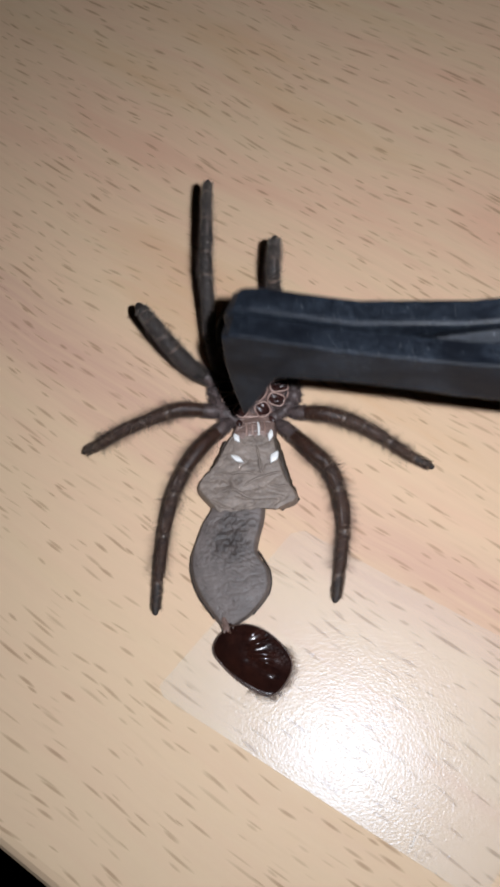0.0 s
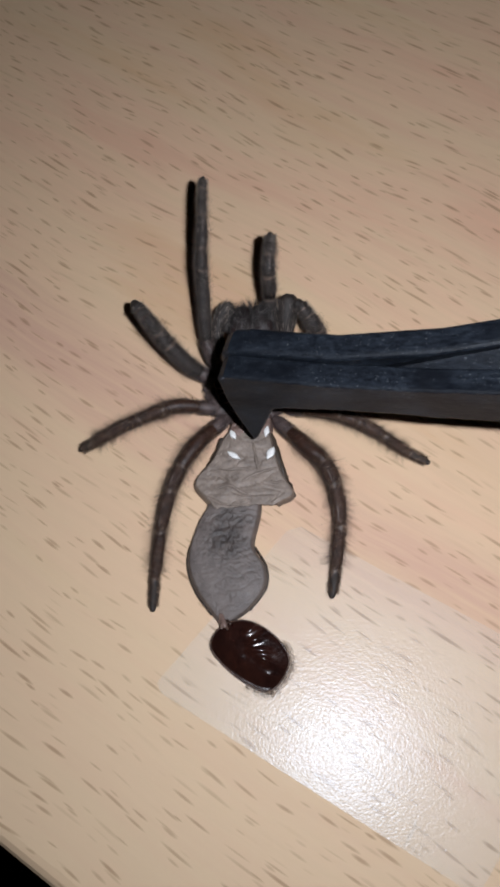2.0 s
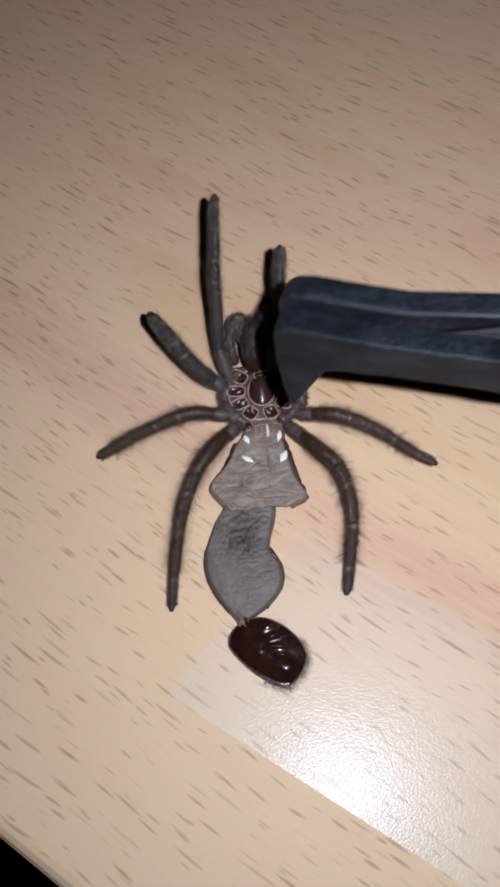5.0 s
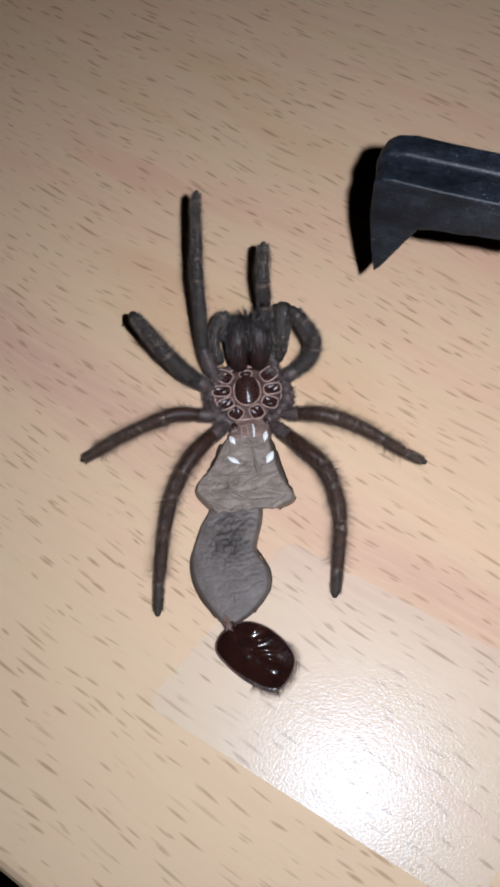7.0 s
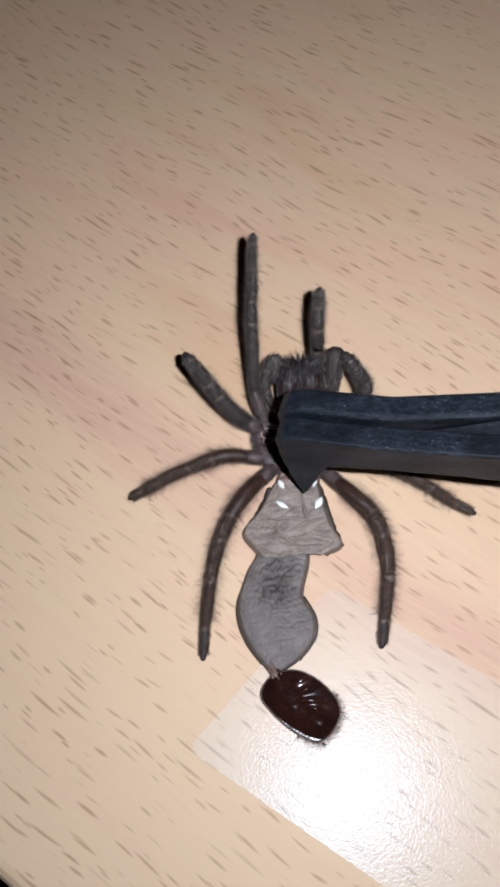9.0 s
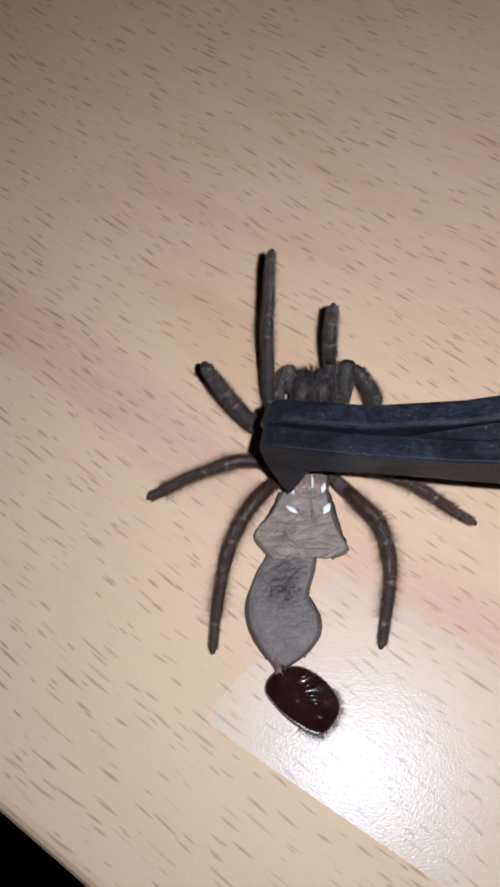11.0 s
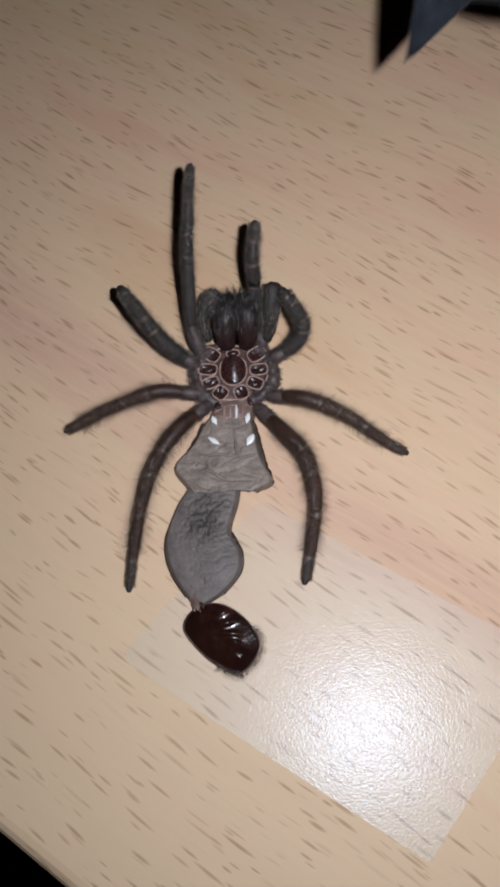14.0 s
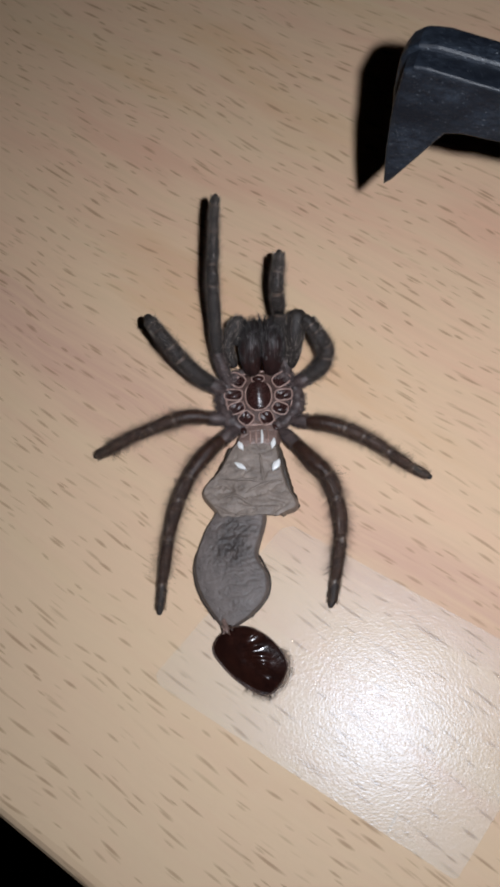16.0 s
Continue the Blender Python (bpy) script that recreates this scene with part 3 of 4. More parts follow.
def prosoma(ob):
    cx, cy = BODY
    base = part("sternum", plate(cx, cy, 4.65, 4.0, 1.75, 0.4, 2.3, 0.0, 44, 8, 0.0, 1.6), MEMBRANE, ob, "brown sternum with pale pink ridges")
    # swollen hairy wall of leg bases round the ring
    for w0, w1 in ((118, 242), (-62, 62)):
        rows = []
        for a in np.linspace(w0, w1, 9):
            w = radians(a)
            rows.append((cx + 5.25 * math.cos(w), cy + 4.6 * math.sin(w), 1.55 + 0.25 * math.sin(a * 0.9), 0.95 + 0.14 * math.sin(a * 0.31)))
        rows = spline(rows, 5)
        wall = part("coxa_wall", tube(rows, 14, None, 0.3), COXA, ob, "hairy grey-brown leg bases")
        part("hair", hair_coat(rows, 1200, 0.55, 0.032, int(w0) + 200, 0.0), COXA_HAIR, wall)
    keel = plate(cx - 0.05, cy + 0.15, 1.66, 1.85, 2.2, 0.25, 3.0, 0.0, 28, 8, 0.0, 0.4, 0.35)
    for v in keel.verts:
        v.co.z += 0.62 * (1 - min(1.0, abs(v.co.x - cx + 0.05) / 1.7) ** 1.6) + 0.27 * (v.co.y - cy) if v.co.z > 1.9 else 0.0
    part("sternal_plate", keel, RED, base, "glossy dark red shield plate")
    part("plate_rim", loop_tube(ellipse(cx - 0.05, cy + 0.15, 1.82, 2.0, 2.28, 0, 28, 3.0, 0.35), 0.13), PALE, base)
    part("labium", plate(cx, cy + 2.6, 0.8, 0.45, 2.75, 0.35, 2.2), RED, base)
    part("labium_rim", loop_tube(ellipse(cx, cy + 2.6, 0.9, 0.55, 2.8, 0, 20, 2.2), 0.11, 6), PALE, base)
    for x, y, lx, ly in ((-3.0, 2.85, 1.15, 0.72), (-3.5, 0.65, 1.15, 0.62), (-3.15, -1.35, 1.05, 0.62), (-1.85, -2.9, 0.85, 0.75),
                         (3.2, 2.45, 1.15, 0.75), (3.4, 0.15, 1.1, 0.62), (2.85, -1.8, 1.0, 0.65), (0.95, -3.05, 0.9, 0.72)):
        turn = math.atan2(y * 0.75, x)
        px, py = cx + x, cy + y
        lx, ly = lx * 1.02, ly * 1.18
        cell = plate(px, py, lx, ly, 2.36, 0.0, 3.4, turn, 22, 5, 0.4, 0.4)
        for v in cell.verts:
            v.co.z += 0.22 * math.exp(-(((v.co.x - px) * math.sin(turn + 0.5) - (v.co.y - py) * math.cos(turn + 0.5)) / 0.22) ** 2) if v.co.z > 1.9 else 0.0
        part("coxal_cell", cell, RED, base, "dark red hollow coxal cell")
        part("cell_rim", loop_tube(ellipse(px, py, lx + 0.07, ly + 0.07, 2.42, turn, 24, 3.4), 0.115, 7), PALE, base)
    part("outer_rim", loop_tube(ellipse(cx, cy + 0.05, 4.55, 3.95, 2.1, 0, 44, 2.3), 0.15), PALE, base)
    return base


def jaw(ob, rows, seed, label):
    rows = spline(rows, 6)
    t = part("chelicera", tube(rows, 18, None, 0.10), JAW, ob, label)
    part("hair", hair_coat(rows[3:], 2600, 1.25, 0.016, seed, 2.2, 0.42), GREY_HAIR, t, "dark grey bristles")
    return t


def palp(ob, rows, seed):
    rows = spline(rows, 6)
    t = part("pedipalp", tube(rows, 14, None, 0.08), TARSUS, ob, "dark folded pedipalp")
    part("hair", hair_coat(rows, 1300, 0.8, 0.022, seed, 1.2, 0.6), GREY_DOWN, t)


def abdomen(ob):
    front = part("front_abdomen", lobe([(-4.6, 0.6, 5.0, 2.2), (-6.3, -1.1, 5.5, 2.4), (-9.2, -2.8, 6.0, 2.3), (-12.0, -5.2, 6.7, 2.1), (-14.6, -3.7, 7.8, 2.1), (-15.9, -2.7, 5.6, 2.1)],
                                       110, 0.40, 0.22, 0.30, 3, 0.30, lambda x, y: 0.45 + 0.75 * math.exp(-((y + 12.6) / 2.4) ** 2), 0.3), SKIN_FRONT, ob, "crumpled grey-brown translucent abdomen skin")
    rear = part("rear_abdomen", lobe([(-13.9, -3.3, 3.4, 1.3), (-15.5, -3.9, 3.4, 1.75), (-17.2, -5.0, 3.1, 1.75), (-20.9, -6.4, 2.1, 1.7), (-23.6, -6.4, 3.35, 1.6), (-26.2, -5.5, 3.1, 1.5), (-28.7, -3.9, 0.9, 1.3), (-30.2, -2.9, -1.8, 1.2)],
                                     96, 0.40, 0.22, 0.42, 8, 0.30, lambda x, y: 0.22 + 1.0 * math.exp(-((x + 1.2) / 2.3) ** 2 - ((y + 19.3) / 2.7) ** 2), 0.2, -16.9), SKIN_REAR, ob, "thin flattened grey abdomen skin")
    for pts in (((-1.2, -6.2, 1.5), (-2.5, -9.2, 1.2), (-3.9, -10.9, 1.0), (-5.0, -12.0, 0.8)), ((5.5, -6.2, 1.6), (5.95, -9.2, 1.3), (6.65, -12.2, 1.1), (7.7, -14.6, 0.9))):
        rows = spline([(*p, 0.48 if 0 < i < 3 else 0.22) for i, p in enumerate(pts)], 8)
        part("folded_edge", tube(rows, 12, None, 0.22), SKIN_EDGE, front, "dark folded skin edge")
    for pts in (((-4.8, -17.4, 0.7), (-6.4, -21.0, 0.6), (-6.4, -23.8, 0.6), (-5.5, -26.3, 0.6), (-3.9, -28.8, 0.6)), ((2.15, -20.9, 0.6), (3.4, -23.6, 0.6), (3.1, -26.2, 0.6), (1.0, -28.7, 0.6))):
        rows = spline([(*p, 0.13) for p in pts], 8)
        part("folded_edge", tube(rows, 8, None, 0.05), SKIN_EDGE, rear, "dark thin skin edge")
    for pts in (((0.9, -12.7, 2.42), (2.4, -12.0, 2.62), (4.2, -11.5, 2.62), (5.7, -11.2, 2.42)), ((-2.2, -10.6, 2.36), (-0.4, -10.9, 2.55), (1.2, -10.9, 2.6), (2.6, -11.3, 2.5)),
                ((2.9, -7.0, 2.6), (3.1, -8.8, 2.68), (3.2, -10.4, 2.66), (3.4, -11.4, 2.6)), ((-2.6, -13.4, 2.24), (-0.6, -13.0, 2.42), (0.9, -13.9, 2.42), (2.2, -14.6, 2.3)),
                ((3.9, -12.6, 2.45), (5.2, -13.1, 2.42), (6.6, -12.9, 2.24))):
        rows = spline([(*p, 0.20 if 0 < i < len(pts) - 1 else 0.08) for i, p in enumerate(pts)], 7)
        part("skin_fold", tube(rows, 10, None, 0.12), SKIN_FRONT, front)
    # wet-looking white book lungs on the front skin
    for x, y, rx, ry, turn in ((0.45, -6.3, 0.38, 0.74, 0.45), (4.85, -6.25, 0.36, 0.80, -0.25), (0.35, -9.15, 0.36, 0.98, 0.95), (5.1, -9.3, 0.50, 0.95, -0.6)):
        part("book_lung", plate(x, y, rx, ry, 3.05, 0.12, 1.35, turn, 20, 4, 0.0, 0.5, 0.5), WHITE, front, "white shiny book lung patch")
    # pale pedicel joining body and abdomen
    ped = part("pedicel", lobe([(-2.3, -0.4, 6.6, 1.7), (-3.2, 0.2, 6.2, 2.0), (-4.3, 0.1, 5.8, 2.35), (-5.4, -0.3, 5.7, 2.6), (-6.4, 0.6, 5.4, 2.5)],
                               48, 0.22, 0.2, 0.5, 21, 0.2, lambda x, y: 0.8), PEDICEL, ob, "pinkish translucent pedicel skin")
    for x, r in ((1.75, 0.15), (2.55, 0.12), (3.35, 0.19), (4.15, 0.12)):
        part("pedicel_fold", tube(spline([(x, -4.2, 2.55, r * 0.7), (x + 0.06, -5.0, 2.8, r), (x, -6.0, 2.9, r * 0.8)], 4), 8), WHITE if r > 0.18 else PALE, ped, "pale upright fold of skin")
    for x, y in ((0.9, -4.0), (5.3, -3.75), (2.5, -5.2), (3.95, -5.1)):
        part("dark_spot", plate(x, y, 0.42, 0.5, 2.5, 0.12, 2.0, 0.3, 14, 3), RED, ped, "dark red-brown spot")
    rows = spline([(-2.6, -29.2, 1.3, 0.40), (-2.35, -30.0, 1.7, 0.30), (-2.2, -30.6, 2.0, 0.24)], 5)
    for k, (x, y, tx, ty) in enumerate(((-2.9, -29.9, -2.6, -30.9), (-2.0, -29.8, -1.5, -30.5), (-2.4, -30.3, -1.9, -31.0))):
        shred = spline([(x, y, 1.4, 0.16), ((x + tx) / 2 + 0.15, (y + ty) / 2, 2.0, 0.12), (tx, ty, 2.1, 0.07)], 4)
        part("skin_shred", tube(shred, 8, None, 0.1), SHIELD_RIM if k else PEDICEL, rear, "torn brown shred of skin")
    part("skin_thread", tube(rows, 10, None, 0.12), PEDICEL, rear, "pale thread of skin")


def carapace(ob):
    """The cast head shield, convex side up, glossy, with ridges fanning from its middle."""
    cx, cy = 0.35, -34.1
    ring = [(4.9, -0.9), (4.0, -3.0), (2.0, -4.4), (-0.8, -3.1), (-3.2, -0.9), (-4.7, 1.6), (-3.2, 3.6), (-0.6, 4.15), (1.9, 3.2), (4.0, 1.2)]
    around = spline(ring[-2:] + ring + ring[:2], 7)[14:-8]
    seg, rings = len(around), 26
    bm = bmesh.new()
    grid = []
    for i in range(rings + 2):
        f = min(i, rings) / rings
        line = []
        for ax, ay in around:
            x, y = ax * f * 0.97, ay * f * 0.97
            h = 0.9 + 1.1 * (1 - f ** 2)
            for gx, gy, turn, half, wide, high in ((0.6, 2.9, 0.65, 1.0, 0.36, 0.34), (1.1, 1.6, 0.3, 1.3, 0.30, 0.34), (1.3, 0.3, -0.1, 1.3, 0.30, 0.32), (2.1, -0.9, -0.55, 1.2, 0.36, 0.36), (2.4, -2.6, -0.3, 0.7, 0.3, 0.2)):
                p, q = x - gx, y - gy
                along, across = p * math.cos(turn) + q * math.sin(turn), -p * math.sin(turn) + q * math.cos(turn)
                h += high * math.exp(-(along / half) ** 2 - (across / wide) ** 2)
            h -= 0.22 * math.exp(-((x + 0.2) / 0.5) ** 2 - ((y - 0.2) / 0.7) ** 2)
            h += 0.14 * noise.noise(Vector((x * 0.7, y * 0.7, 4.0))) * (1 - f)
            h += 0.15 * x + 0.24 * y
            h = max(h, 0.42)
            if i > rings:
                h = 0.12
            line.append(bm.verts.new((cx + x, cy + y, h)))
        grid.append(line)
    for p, q in zip(grid[1:], grid[2:]):
        for k in range(seg):
            bm.faces.new((p[k], q[k], q[(k + 1) % seg], p[(k + 1) % seg]))
    for k in range(seg):
        bm.faces.new((grid[0][k], grid[1][k], grid[1][(k + 1) % seg]))
    bm.faces.new(grid[-1])
    bmesh.ops.remove_doubles(bm, verts=bm.verts, dist=1e-4)
    bmesh.ops.recalc_face_normals(bm, faces=bm.faces)
    shell = part("carapace", bm, SHIELD, ob, "glossy dark brown cast-off carapace with swollen ridges")
    part("rim", loop_tube([(cx + x * 0.98, cy + y * 0.98, max(0.4, 0.78 + 0.15 * x + 0.24 * y)) for x, y in around], 0.12), SHIELD_RIM, shell, "paler brown carapace rim")
    rng = random.Random(12)
    bm = bmesh.new()
    for _ in range(1500):
        x, y = around[rng.randrange(seg)]
        w = math.atan2(y, x)
        if not -1.7 < w < 0.3:
            continue
        ln = rng.uniform(0.3, 1.25)
        ww = w + rng.uniform(-0.7, 0.7)
        spikes(bm, (cx + x * 0.98, cy + y * 0.98, 0.4), (cx + x + ln * math.cos(ww), cy + y + ln * math.sin(ww), rng.uniform(0.1, 0.9)), 0.009)
    part("fringe", bm, DOWN, shell, "short brown hair fringe")


def spider():
    ob = thing("spider_molt")
    tagged(ob, "shed tarantula skin with hairy dark legs laid out on the table", "spider molt")
    prosoma(ob)
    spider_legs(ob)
    jaw(ob, [(2.50, 4.75, 3.5, 1.22), (2.42, 5.5, 4.3, 1.48), (2.62, 7.1, 6.0, 1.52), (3.2, 9.0, 7.1, 1.05)], 5, "hairy black chelicera")
    jaw(ob, [(5.20, 4.65, 3.5, 1.20), (5.38, 5.4, 4.3, 1.46), (5.55, 7.0, 6.1, 1.50), (5.3, 9.0, 7.1, 1.05)], 6, "hairy black chelicera")
    tuft = hair_coat(spline([(2.6, 8.2, 6.9, 0.9), (4.4, 8.6, 7.6, 1.0), (6.2, 8.2, 6.9, 0.9)], 5), 1300, 1.5, 0.020, 77, 0.0)
    part("tuft", tuft, GREY_HAIR, ob, "ragged grey hair tuft on the jaws")
    palp(ob, [(-0.1, 5.7, 3.2, 0.6), (-0.6, 7.3, 4.5, 0.72), (-0.1, 9.2, 6.0, 0.8), (1.1, 10.3, 6.9, 0.75), (1.5, 9.5, 6.6, 0.62), (0.7, 7.8, 5.6, 0.55)], 31)
    palp(ob, [(8.0, 5.2, 3.2, 0.7), (8.4, 6.5, 4.7, 1.0), (8.75, 8.1, 6.4, 1.28), (9.2, 9.8, 7.4, 1.3)], 32)
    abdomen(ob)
    carapace(ob)
    return ob


# ---- the black plastic tweezers; local origin at the claw tip, x along the arms ----
# the blunt arm bows away from the other one and comes back to it at the joint
BOW_X = (14, 18, 22, 26, 30, 40, 60, 95, 126)
BOW_Z = (0, 0.15, 0.6, 1.3, 2.1, 3.6, 5.2, 4.2, 0)


def ragged_edge():
    """The underside of an arm between its hook and its grip, with the rough seam that the mould left."""
    rng = random.Random(41)
    line = np.interp(np.arange(8.4, 30, 1.1), (7.2, 15, 30), (8.2, 7.8, 6.0))
    return [(8.4 + 1.1 * k, float(y) + rng.uniform(-0.16, 0.16)) for k, y in enumerate(line)]


def arm_mesh(z0, z1, hooked):
    low = [(0.0, 0.0), (0.9, 0.9), (3.2, 4.2), (4.6, 6.3), (5.6, 7.9), (7.2, 8.2), *ragged_edge(), (60, 4.0), (100, 4.4), (128, 6.0)]
    if hooked:
        high = [(128, 12.5), (100, 12.4), (60, 12.2), (40, 12.3), (25, 12.7), (14, 13.8), (8, 14.8), (3.2, 15.8), (2.0, 15.8), (1.1, 15.1)]
        left = [(0.3, 10.0), (0.0, 4.6)]
    else:
        low = [(-0.2, 5.4), (2.2, 5.9)] + low[4:]
        high = [(128, 14.0), (100, 15.0), (60, 14.6), (40, 13.9), (25, 13.8), (14, 14.6), (8, 15.6), (3.6, 16.4), (1.8, 16.3), (0.8, 15.5), (0.2, 14.3)]
        left = [(-0.2, 10.0)]
    bm = slab([(x, y if y < 6 else 6 + (y - 6) * 0.87) for x, y in low + high + left], z0, z1)
    sharp = [e for e in bm.edges if len({round(v.co.z, 4) for v in e.verts}) == 1]
    bmesh.ops.bevel(bm, geom=sharp, offset=0.3 if hooked else 0.55, segments=3, profile=0.5, affect="EDGES")
    if not hooked:
        for v in bm.verts:
            v.co.z -= float(np.interp(v.co.x, BOW_X, BOW_Z))
            if v.co.x < 4.5 and v.co.z < z0 + 0.5:
                v.co.x += 0.55
            elif v.co.x < 4.5 and v.co.z < z0 + 0.62:
                v.co.x += 0.15
    return bm


def tweezers():
    ob = thing("tweezers")
    tagged(ob, "scuffed black plastic tweezers with a hooked pointed tip", "tweezers")
    hooked = part("hooked_arm", arm_mesh(-1.5, 1.45, True), PLASTIC, ob, "pointed hooked arm", smooth=False)
    blunt = part("blunt_arm", arm_mesh(-4.9, -1.6, False), PLASTIC, ob, "blunt-ended arm", smooth=False)
    part("joint", slab(rounded(126, 140, 3.5, 15.5, 3), -5.6, 1.9, 0.8), PLASTIC, ob, smooth=False)
    return ob, hooked, blunt


# ---- the small flash beside the lens; local axes as the camera's ----
def flash_unit():
    ob = thing("flash_light")
    tagged(ob, "small black flash unit held above the table, lit", "flash light")
    x, y, z = FLASH_PLACE
    part("housing", slab(rounded(x - 3, x + 5, y - 4, y + 4, 1.5), z + 0.5, z + 4.5, 0.5), CASE, ob, smooth=False)
    lamp = bmesh.new()
    lamp.faces.new([lamp.verts.new((px, py, 0)) for px, py in ellipse_flat(0, 0, 1.3, 6)][::-1])
    bmesh.ops.rotate(lamp, cent=(0, 0, 0), matrix=Matrix.Rotation(radians(13), 3, "X"), verts=lamp.verts)
    bmesh.ops.rotate(lamp, cent=(0, 0, 0), matrix=Matrix.Rotation(radians(-7), 3, "Y"), verts=lamp.verts)
    bmesh.ops.translate(lamp, vec=(x, y, z - 0.6), verts=lamp.verts)
    part("lit_diffuser", lamp, GLOW, ob, "lit white flash window", smooth=False)
    return ob


def ellipse_flat(x, y, r, n=24):
    return [(x + r * math.cos(2 * math.pi * k / n), y + r * math.sin(2 * math.pi * k / n)) for k in range(n)]


# ---- motion ----
# seconds, claw tip x, y, z; roll, pitch, yaw of the tweezers
TOOL = [
    (0, 0.85, -5.91, 15.00, 80, -13, -14.18),
    (0.1, 1.68, -6.44, 12.00, 80.5, -16, -14.18),
    (0.2, 2.00, -6.39, 9.50, 80.5, -19.5, -14.17),
    (0.3, 1.59, -6.67, 8.00, 80.5, -19.5, -14.17),
    (0.5, 1.05, -5.49, 6.40, 80.5, -19.5, -14.16),
    (0.8, 1.45, -5.36, 6.40, 80.5, -19.5, -14.15),
    (1, 1.56, -6.59, 6.40, 80.5, -19.5, -14.15),
    (1.3, 0.50, -7.92, 6.20, 80.5, -19.5, -14.14),
    (1.5, 1.32, -6.73, 6.40, 79.5, -20.1, -14.13),
    (1.8, 2.15, -5.69, 6.00, 80.5, -19.5, -14.12),
    (2, 2.05, -5.85, 6.00, 84, -20.5, -14.42),
    (2.5, 1.64, -6.18, 5.90, 89, -20.5, -14.6),
    (3, 0.86, -6.47, 5.90, 89, -20.5, -14),
    (3.5, 0.52, -8.15, 5.90, 89, -20.5, -13.7),
    (4, 0.44, -5.31, 5.90, 89, -20.5, -13.59),
    (4.2, -0.65, -5.94, 5.90, 89, -20.5, -13.55),
    (4.9, 3.99, -4.77, 14.00, 85, -14, -16.22),
    (5.6, 13.20, -4.85, 34.00, 83, -10, -22.08),
    (6.3, 14.91, -5.14, 39.00, 84, -9.5, -23.45),
    (6.5, 18.84, -1.48, 35.00, 84, -9.5, -23.46),
    (6.7, 18.62, 2.50, 29.50, 83, -10, -22.97),
    (7, 18.94, 11.65, 19.00, 84.5, -10, -21.79),
    (7.2, 18.25, 12.10, 20.00, 84.5, -10, -21.8),
    (7.5, 16.91, 4.63, 22.00, 84.5, -10, -21.82),
    (7.7, 12.74, 2.28, 24.00, 84.5, -10, -21.83),
    (7.8, 10.30, 0.56, 24.00, 84.5, -10, -21.84),
    (7.9, 9.01, 2.16, 26.50, 80, -9, -19.04),
    (8, 9.02, 2.32, 28.00, 78.5, -8, -14.05),
    (8.1, 8.45, 1.29, 27.00, 78.5, -7, -10.08),
    (8.2, 6.32, -6.82, 24.00, 80, -6, -7.11),
    (8.3, 1.38, -0.11, 7.50, 82, -5.6, -8.84),
    (8.4, 2.58, -4.69, 5.50, 83, -12, -11.17),
    (8.5, 3.33, -8.01, 5.00, 85.5, -19.5, -13.2),
    (8.7, 5.06, -7.21, 4.60, 85.5, -19.5, -13.23),
    (8.8, 4.78, -6.88, 4.40, 85.5, -19.5, -13.24),
    (9, 3.31, -4.10, 4.20, 85.5, -19.5, -13.27),
    (9.2, 3.12, -4.34, 4.20, 85.5, -19.5, -13.3),
    (10.2, 1.94, -5.26, 4.60, 82.5, -19, -12.35),
    (11.3, 0.02, -6.77, 4.50, 87, -18.5, -11.5),
    (11.5, 3.24, -7.43, 4.50, 87, -18.5, -11.61),
    (11.7, 3.55, -7.31, 4.50, 87, -18.5, -11.73),
    (11.8, 2.88, -7.28, 4.50, 87, -18.5, -11.79),
    (11.9, 3.41, -9.18, 10.00, 82, -16, -12.84),
    (12, 11.53, -13.25, 33.00, 80, -8, -16.9),
    (12.1, 29.71, 11.46, 30.00, 80.5, -1, -20.92),
    (12.3, 33.19, 23.98, 38.00, 80.5, -1, -20.96),
    (12.6, 30.28, 38.38, 36.00, 80.5, -1, -21),
    (12.8, 28.93, 30.35, 36.00, 80.5, -1, -21),
    (13, 30.16, 27.67, 36.00, 80.5, -1, -21),
    (13.6, 29.23, 29.51, 35.00, 80.5, -1, -21),
    (13.8, 28.86, 25.79, 35.00, 80.5, -1, -21),
    (14, 25.41, 20.22, 35.50, 80.5, -1, -21),
    (14.1, 21.91, 14.37, 35.50, 80.5, -1, -21),
    (14.5, 20.66, 9.47, 35.50, 80.5, -1, -21),
    (15, 18.56, 5.32, 42.00, 80.5, -1, -20.5),
    (15.5, 17.83, 7.15, 40.00, 80.5, -1.5, -20.5),
    (16, 20.09, 12.38, 33.00, 80, -2, -19.8),
]

# seconds, degrees by which the blunt arm swings open
OPENING = [(0, 0.0), (3.0, 0.1), (3.5, 0.4), (4.2, 0.3), (6.3, 0.8), (6.7, 0.5), (7.0, 0.2), (7.7, 0.2), (7.8, 0.8), (7.9, 3.0), (8.0, 3.7), (8.1, 3.8), (8.2, 1.6), (8.4, 0.2), (11.8, 0.1), (11.9, 0.8), (12.0, 1.6), (12.1, 0.6), (13.7, 0.6), (14.5, 0.6), (15.3, 0.1), (16, -0.3)]
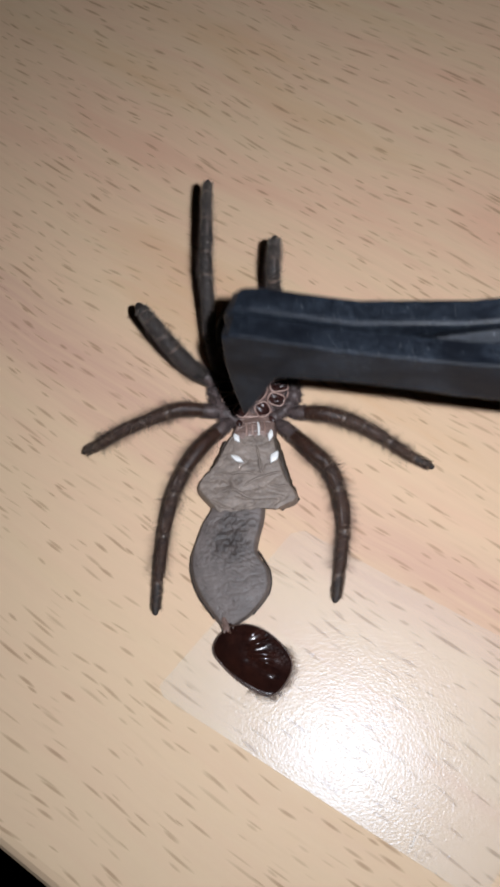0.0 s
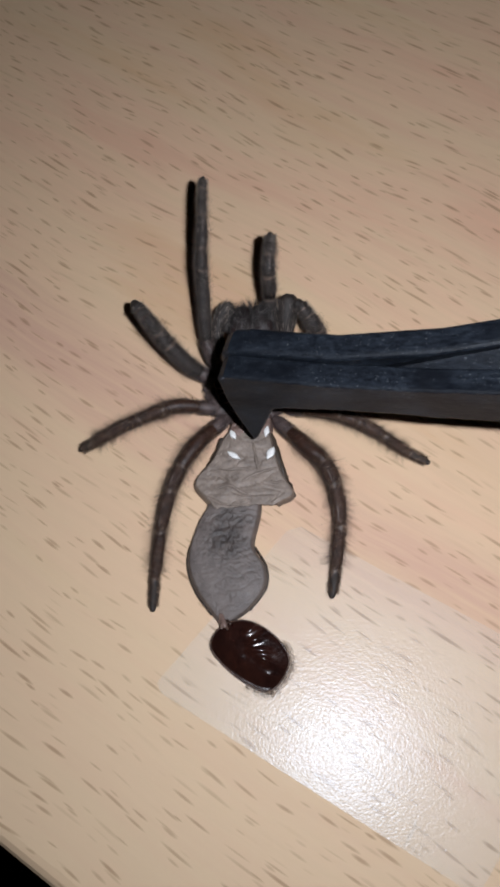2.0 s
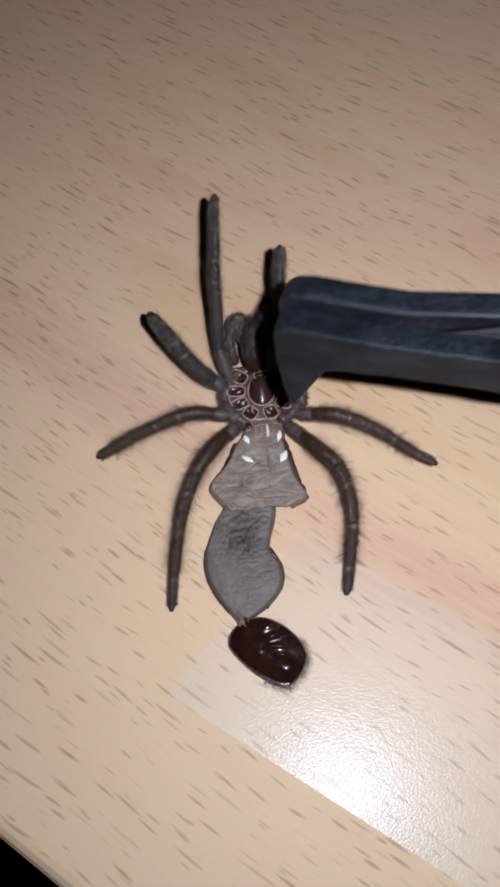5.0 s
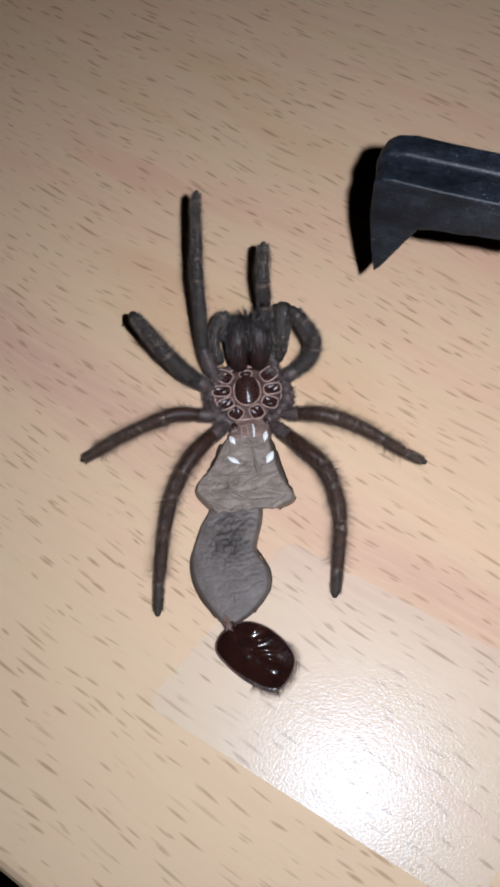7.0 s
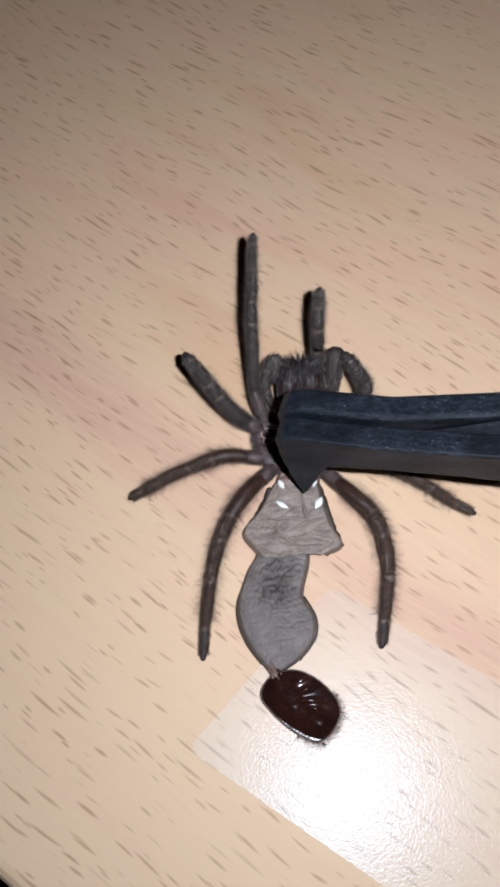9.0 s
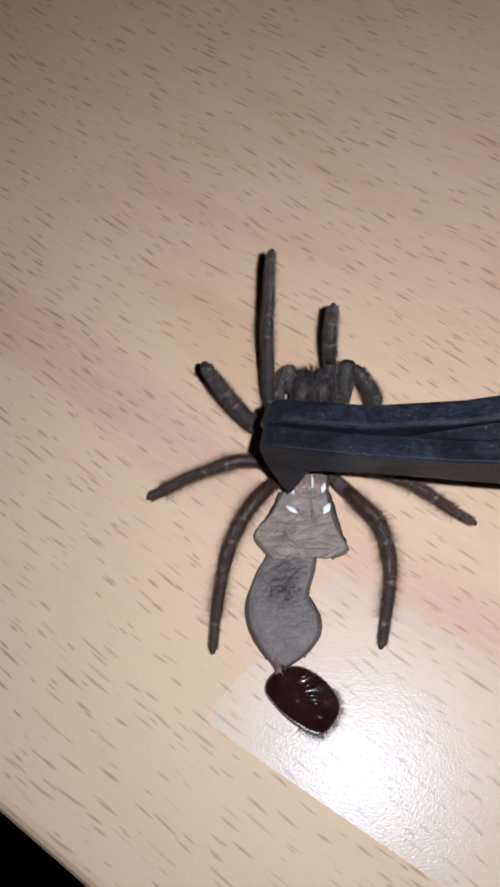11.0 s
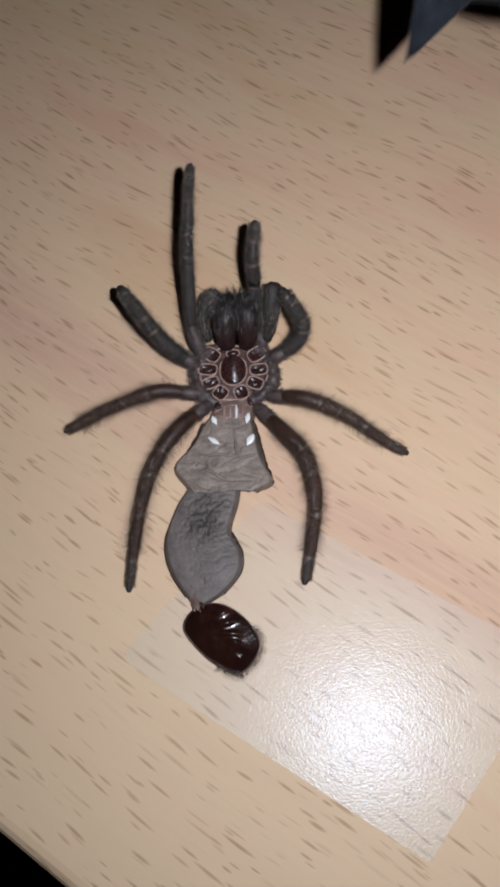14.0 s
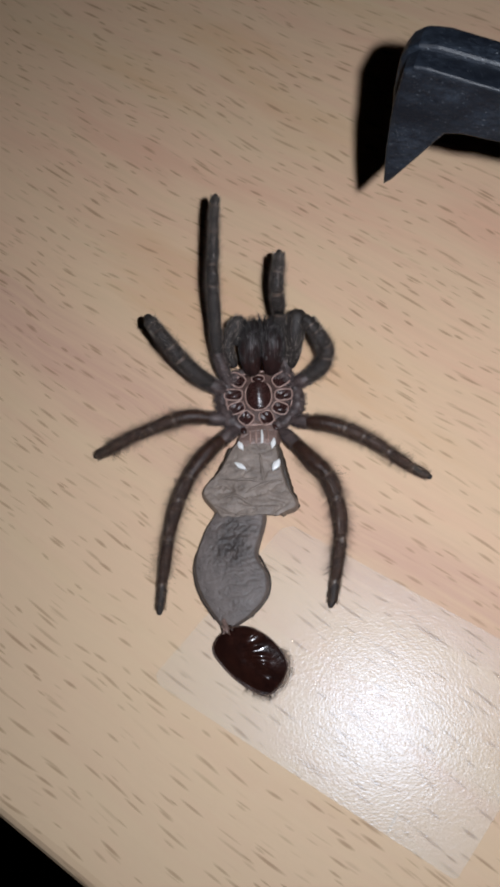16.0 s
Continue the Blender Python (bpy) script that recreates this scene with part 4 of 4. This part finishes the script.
# seconds, x, y and turn of the light skin as the tweezers drag it about the table
DRAG = [
    (0, -1.83, 1.26, 1.52),
    (1.5, -1.86, 1.29, 1.57),
    (2.5, -1.87, 1.30, 1.60),
    (3, -2.11, 1.72, 2.20),
    (3.5, -2.13, 1.91, 2.50),
    (4.2, -2.09, 2.10, 2.65),
    (5.25, -1.68, 2.52, 2.85),
    (6.3, -1.27, 2.93, 3.05),
    (8, -1.11, 2.89, 2.95),
    (8.5, -0.69, 2.79, 2.80),
    (9.2, -0.67, 2.80, 2.70),
    (10.25, -0.40, 1.45, 1.60),
    (11.3, -0.12, 0.10, 0.50),
    (12, -0.01, -0.00, 0.10),
    (12.5, 0.00, 0.00, 0.00),
    (16, 0.00, 0.00, 0.00),
]
HINGE = (126.0, -1.6)


def swung(a):
    """The blunt arm turned by a degrees about the joint at the tweezers' far end."""
    px, pz = HINGE
    c, s = math.cos(radians(a)), math.sin(radians(a))
    return row(px - (px * c - pz * s), 0, pz - (px * s + pz * c), 0, -a, 0)


def motions(molt, tool, arm, held):
    walk(molt, [(t, row(x, y, 0, 0, 0, a)) for t, x, y, a in DRAG])
    walk(tool, [(t, row(*p)) for t, *p in TOOL])
    walk(arm, [(t, swung(a)) for t, a in OPENING])
    walk(held, CAMERA_ROWS)


room()
table()
tape()
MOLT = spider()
TOOL_OBJECT, ARM_A, ARM_B = tweezers()
HELD = flash_unit()
motions(MOLT, TOOL_OBJECT, ARM_B, HELD)
